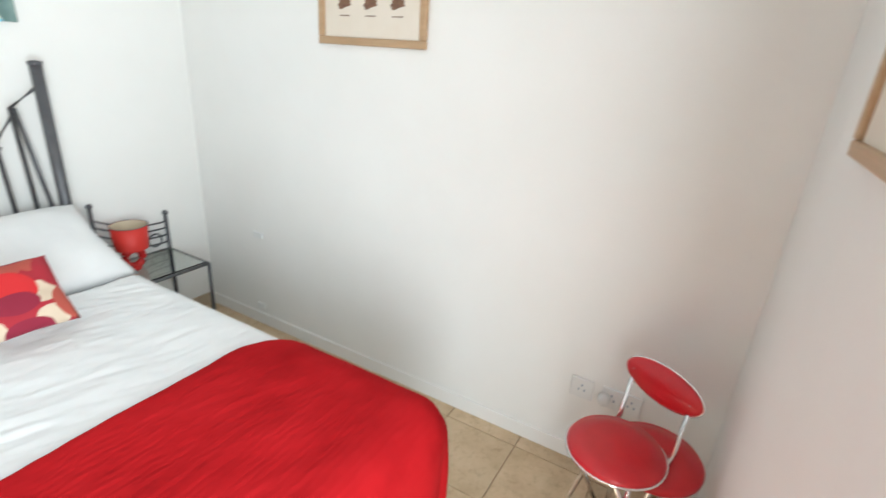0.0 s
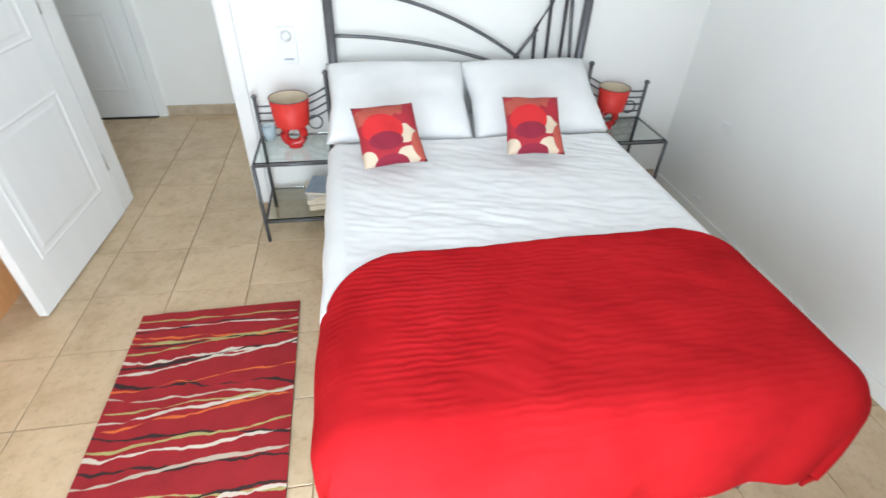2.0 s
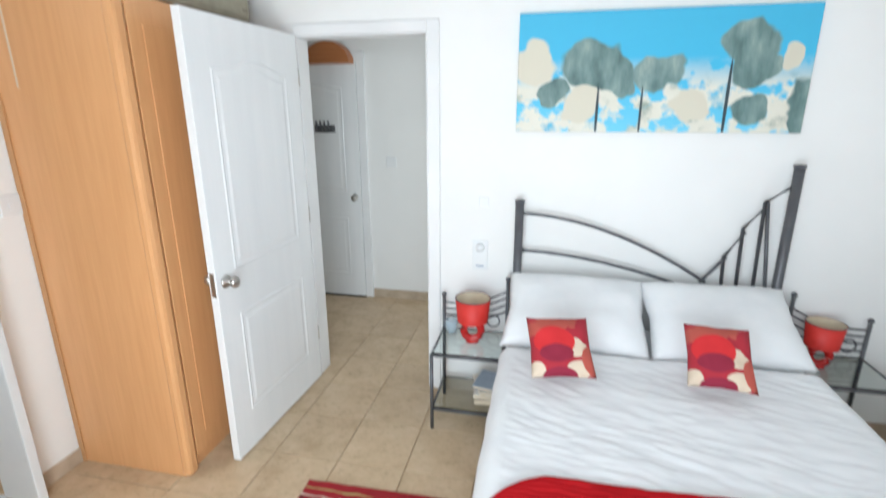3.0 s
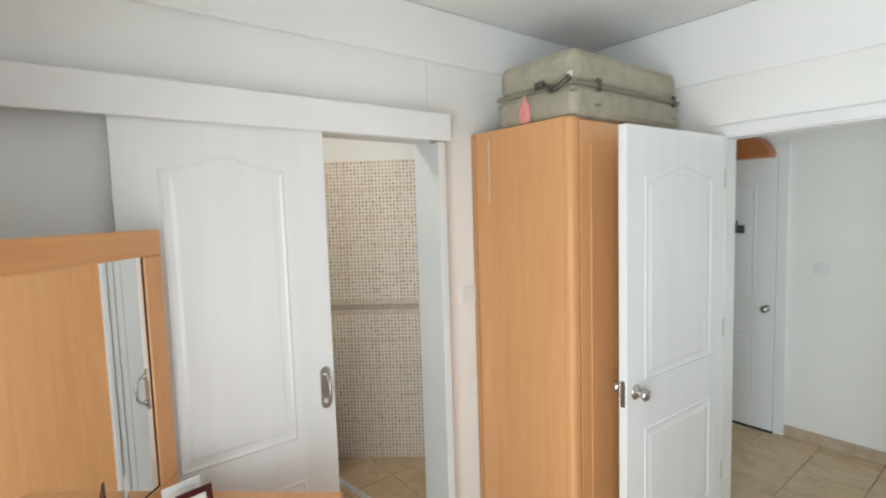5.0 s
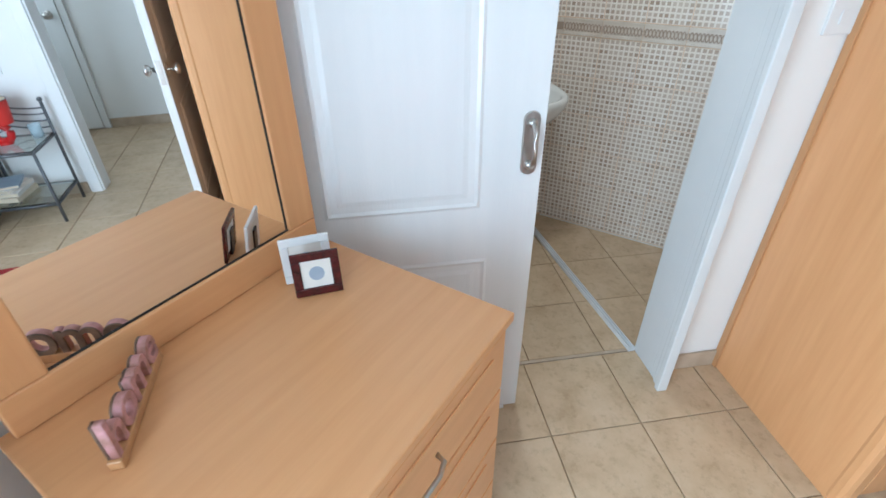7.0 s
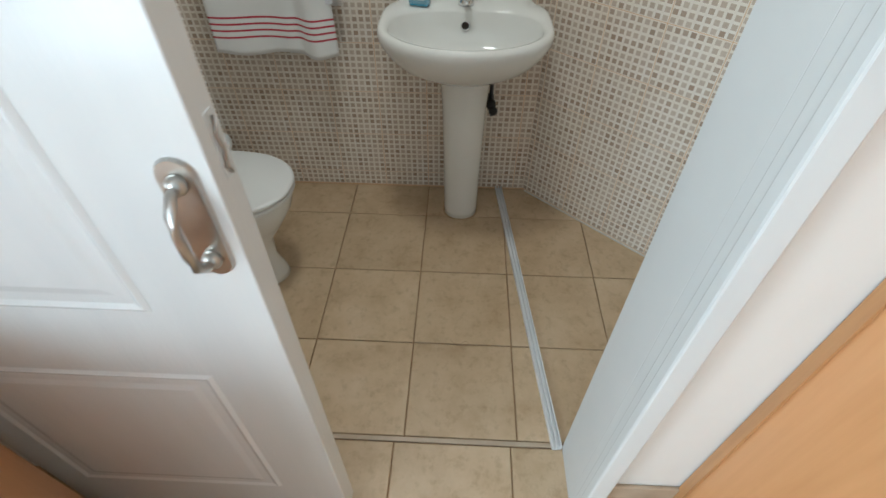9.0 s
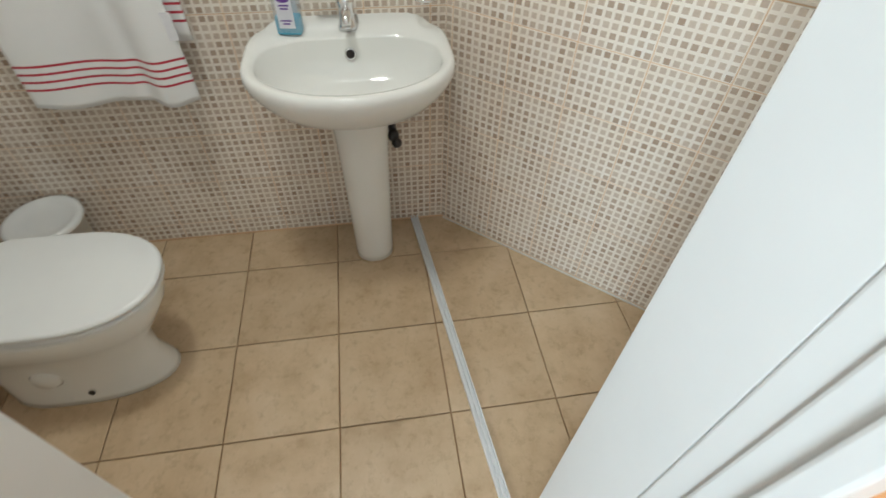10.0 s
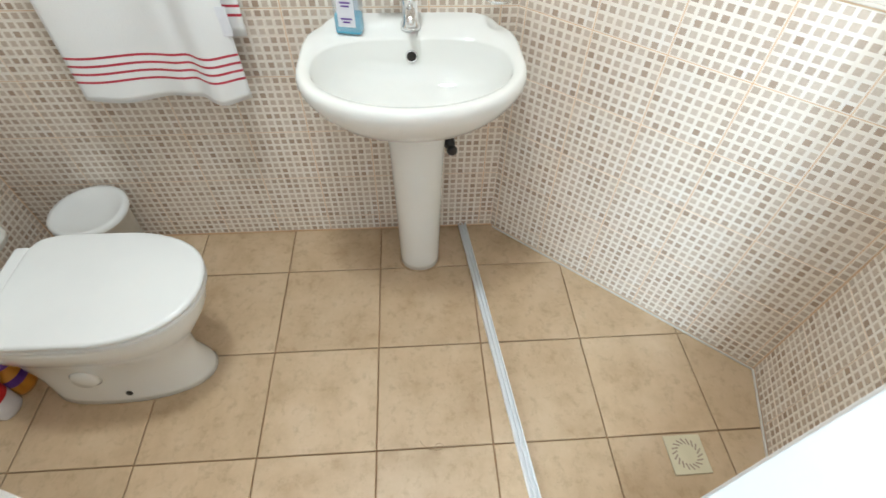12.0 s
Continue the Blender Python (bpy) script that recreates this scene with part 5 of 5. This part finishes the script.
# shower: floor rail, drain, mixer
M_ALU = speckled("white_coated_aluminium", (0.79, 0.81, 0.83), (0.85, 0.865, 0.88), 0.3, 14, 80, 0.05, 0.0005, metal=0.1)
ra, rb_ = Vector((-1.272, -1.396, 0)), Vector((-0.108, -1.272, 0))
ang = math.degrees(math.atan2(rb_.y - ra.y, rb_.x - ra.x))
srail = thing("shower_rail", pose(ra.x, ra.y, 0.001, 0, 0, ang), "white aluminium shower screen track fixed to the floor", "rail")
ln_ = (rb_ - ra).length
part("base", boxes((0, ln_, -0.014, 0.014, 0, 0.006), bev=0.001), M_ALU, srail)
for y in (-0.0118, 0.0, 0.0118):
    part("rib", boxes((0.0005, ln_ - 0.0005, y - 0.0022, y + 0.0022, 0.006, 0.018), bev=0.0008), M_ALU, srail)
dn = thing("floor_drain", pose(-0.385, -0.853, 0.001), "square cream plastic shower drain with slotted ring", "drain")
M_DRAIN = speckled("cream_plastic", (0.66, 0.60, 0.42), (0.72, 0.66, 0.48), 0.4, 16, 90)
part("cover", boxes((-0.052, 0.052, -0.052, 0.052, 0, 0.005), bev=0.002), M_DRAIN, dn)
for k in range(18):
    a = 2 * math.pi * k / 18
    s = part("slot", boxes((-0.009, 0.009, -0.002, 0.002, 0.0051, 0.0058)), M_LISTDARK, dn)
    s.matrix_basis = pose(0.034 * math.cos(a), 0.034 * math.sin(a), 0, 0, 0, math.degrees(a) + 35)

CDIR = Vector((0.208, -0.069, 0)).normalized()
CANG = math.degrees(math.atan2(CDIR.y, CDIR.x))
mxp = Vector((-0.624, -0.539, 0)) + CDIR * 0.315
mx = thing("shower_mixer", pose(mxp.x, mxp.y, 0.750, 0, 0, CANG), "chrome wall shower mixer with a looped hose", "shower mixer")
part("body", lathe([(0, -0.085), (0.020, -0.085), (0.023, -0.07), (0.023, 0.07), (0.020, 0.085), (0, 0.085)], 20), M_CHROME, mx, "", True).matrix_basis = pose(0, -0.065, 0, 0, 90, 0)
for x in (-0.075, 0.075):
    part("wall_flange", lathe([(0, 0), (0.032, 0), (0.030, 0.008), (0.016, 0.016), (0.014, 0.06), (0, 0.06)], 20), M_CHROME, mx, "", True).matrix_basis = pose(x, -0.004, 0, 90, 0, 0)
part("lever_hub", lathe([(0, 0), (0.024, 0), (0.026, 0.03), (0.020, 0.042), (0, 0.044)], 20), M_CHROME, mx, "", True).matrix_basis = pose(-0.01, -0.065, 0.018, 0, 0, 0)
part("lever", tube([(-0.012, -0.065, 0.056), (0.01, -0.085, 0.074), (0.05, -0.10, 0.080)], 0.010, 10), M_CHROME, mx, "", True)
part("spout", tube([(0.02, -0.070, -0.004), (-0.045, -0.090, -0.008), (-0.088, -0.112, -0.012)], 0.0165, 12), M_CHROME, mx, "", True)
part("hose", tube([(-0.070, -0.106, -0.02)] + [(-0.070 + 0.045 * (1 - math.cos(a)), -0.106 + 0.02 * math.sin(a / 2), -0.03 - 0.10 * math.sin(a)) for a in np.linspace(0, math.pi, 16)] + [(0.022, -0.080, -0.015)], 0.0075, 8), M_CHROME, mx, "", True)


# ---- tiled surfaces ----
P8 = 0.0234
made = {}


def mosaic_mesh(cols, rows):
    """One glazed tile faced with cols x rows raised squares, from its lower left corner; n points along -y."""
    if (cols, rows) in made:
        return made[cols, rows]
    verts, faces, mats = [], [], []

    def block(x0, x1, y0, y1, z0, z1, mi, inset=0.0):
        k = len(verts)
        verts.extend([(x0, y1, z0), (x1, y1, z0), (x1, y1, z1), (x0, y1, z1), (x0 + inset, y0, z0 + inset), (x1 - inset, y0, z0 + inset), (x1 - inset, y0, z1 - inset), (x0 + inset, y0, z1 - inset)])
        for f in ((4, 5, 6, 7), (0, 1, 5, 4), (1, 2, 6, 5), (2, 3, 7, 6), (3, 0, 4, 7)):
            faces.append([k + i for i in f])
            mats.append(mi)

    block(0.0011, cols * P8 - 0.0011, -0.006, 0.0, 0.0011, rows * P8 - 0.0011, 0, 0.0004)
    for c in range(cols):
        for r in range(rows):
            block(c * P8 + 0.0037, (c + 1) * P8 - 0.0037, -0.0069, -0.0055, r * P8 + 0.0037, (r + 1) * P8 - 0.0037, 1, 0.0007)
    me_ = bpy.data.meshes.new("wall_tile")
    me_.from_pydata(verts, [], faces)
    me_.materials.append(M_TILEBACK)
    me_.materials.append(M_MOSAIC)
    me_.polygons.foreach_set("material_index", mats)
    made[cols, rows] = me_
    return me_


def listello_mesh(w):
    bm = bmesh.new()
    box(bm, 0.001, w - 0.001, -0.008, 0, 0.002, 0.078, 0.0015)
    box(bm, 0.001, w - 0.001, -0.010, -0.008, 0.004, 0.010)
    box(bm, 0.001, w - 0.001, -0.010, -0.008, 0.070, 0.076)
    me_ = bpy.data.meshes.new("border_tile")
    bm.to_mesh(me_)
    bm.free()
    me_.materials.append(M_LISTELLO)
    return me_


def rope_mesh(w):
    bm = bmesh.new()
    for s in (-1, 1):
        tube([(x, -0.009, 0.040 + s * 0.017 * math.cos(x / w * 12 * math.pi)) for x in np.linspace(0.004, w - 0.004, 73)], 0.0026, 5, bm)
    me_ = bpy.data.meshes.new("border_relief")
    bm.to_mesh(me_)
    bm.free()
    me_.materials.append(M_LISTDARK)
    return me_


LIST_FULL, ROPE_FULL = listello_mesh(8 * P8), rope_mesh(8 * P8)


def tiled_wall(name, p, d, length, first, label):
    d = Vector((*d, 0)).normalized()
    w = structure(name, boxes((0, length, -0.0046, 0.10, 0, 2.032)), M_WALLGROUT, label)
    w.matrix_basis = pose(p[0], p[1], 0, 0, 0, math.degrees(math.atan2(d.y, d.x)))
    up = structure(name + "_top", boxes((0, length, -0.0046, 0.10, 2.0325, CEIL)), M_WALL, "white plaster above the mosaic tiling")
    up.matrix_basis = w.matrix_basis
    cols, x = [], 0.0
    if first:
        cols.append((0.0, first))
        x = first * P8
    while x < length - P8 * 0.5:
        c = min(8, max(1, round((length - x) / P8)))
        cols.append((x, c))
        x += c * P8
    rows = [(0.0085, 3)] + [(0.0787 + 0.1872 * k, 8) for k in range(5)] + [(1.0947 + 0.1872 * k, 8) for k in range(5)]
    for x, c in cols:
        for z, r in rows:
            o = new("wall_tile", mosaic_mesh(c, r))
            o.parent = w
            o.location = (x, 0, z)
        full = c == 8
        o = new("border_tile", LIST_FULL if full else listello_mesh(c * P8))
        o.parent = w
        o.location = (x, 0, 1.0147)
        q = new("border_relief", ROPE_FULL if full else rope_mesh(c * P8))
        q.parent = o
    return w


tiled_wall("wall_bath_west", (-1.278, -2.90), (0, 1), 1.617, 3, "glossy beige mosaic tiled bathroom wall behind the basin")
tiled_wall("wall_bath_diagonal", (-1.278, -1.283), (0.654, 0.744), 0.991, 1, "glossy beige mosaic tiled diagonal shower wall")
tiled_wall("wall_bath_north", (-0.624, -0.539), (0.208, -0.069), 0.53, 0, "glossy beige mosaic tiled shower wall")
tiled_wall("wall_bath_south", (-0.12, -2.90), (-1, 0), 1.158, 0, "glossy beige mosaic tiled wall behind the toilet")

M_SEAL = speckled("white_sealant", (0.66, 0.62, 0.55), (0.76, 0.73, 0.67), 0.5, 30, 120)


def sealant(name, a, b_):
    a, b_ = Vector((*a, 0)), Vector((*b_, 0))
    o = structure(name, boxes((0.0, (b_ - a).length, -0.012, -0.0065, 0.0, 0.008), bev=0.002), M_SEAL, "white sealant line along the tiled wall foot", "trim")
    o.matrix_basis = pose(a.x, a.y, 0, 0, 0, math.degrees(math.atan2(b_.y - a.y, b_.x - a.x)))


sealant("trim_sealant_diagonal", (-1.270, -1.274), (-0.630, -0.546))
sealant("trim_sealant_north", (-0.620, -0.5405), (-0.125, -0.705))
M_STAIN = speckled("brown_lime_stain", (0.36, 0.25, 0.15), (0.55, 0.42, 0.28), 0.8, 60, 120)
bm = bmesh.new()
rim_a = superloop(bm, (-0.068, 0.006), 0.0725, 0.142, 0.073, 0.0005, 2.2, 3.5)
rim_b = superloop(bm, (-0.068, 0.006), 0.0665, 0.139, 0.0665, 0.004, 2.2, 3.5)
loft([rim_a, rim_b], bm, False, False)
part("stained_sealant", bm, M_STAIN, sink, "brownish sealant bead round the foot")

curl = part("curled_thread", tube([(-0.444 + 0.011 * math.cos(a) - 0.004 * max(0, a - 5), -1.532 - 0.012 * math.sin(a) - 0.012 * max(0, a - 5), 0.0022) for a in np.linspace(0.4, 8.5, 36)], 0.0011, 6), M_STAIN, None, "", True)
tagged(curl, "small curled brown thread lying on the tiled floor", "thread")

# floor tiles
TX, TY = 0.3335, 0.330
bm = bmesh.new()
box(bm, 0.0017, TX - 0.0017, 0.0017, TY - 0.0017, -0.0075, 0.0, 0.0018, 1)
tile_me = bpy.data.meshes.new("floor_tile")
bm.to_mesh(tile_me)
bm.free()
tile_me.materials.append(M_TILE)
floor_ob = bpy.data.objects["floor"]
rng = random.Random(5)
def lay(x, y, sx, sy):
    o = new("floor_tile", tile_me)
    o.parent = floor_ob
    o.matrix_basis = pose(x, y, rng.uniform(-0.0005, 0.0), rng.uniform(-0.05, 0.05), rng.uniform(-0.05, 0.05), 0) @ Matrix.Diagonal((sx, sy, 1, 1))


for i in range(13):
    for j in range(-5, 9):
        lay(-0.112 + i * TX, -1.401 + j * TY, 1, 1)
for i in range(1, 5):
    for j in range(-5, 5):
        lay(-0.1285 - i * 0.3165, -1.381 + j * 0.3225, 0.949, 0.977)
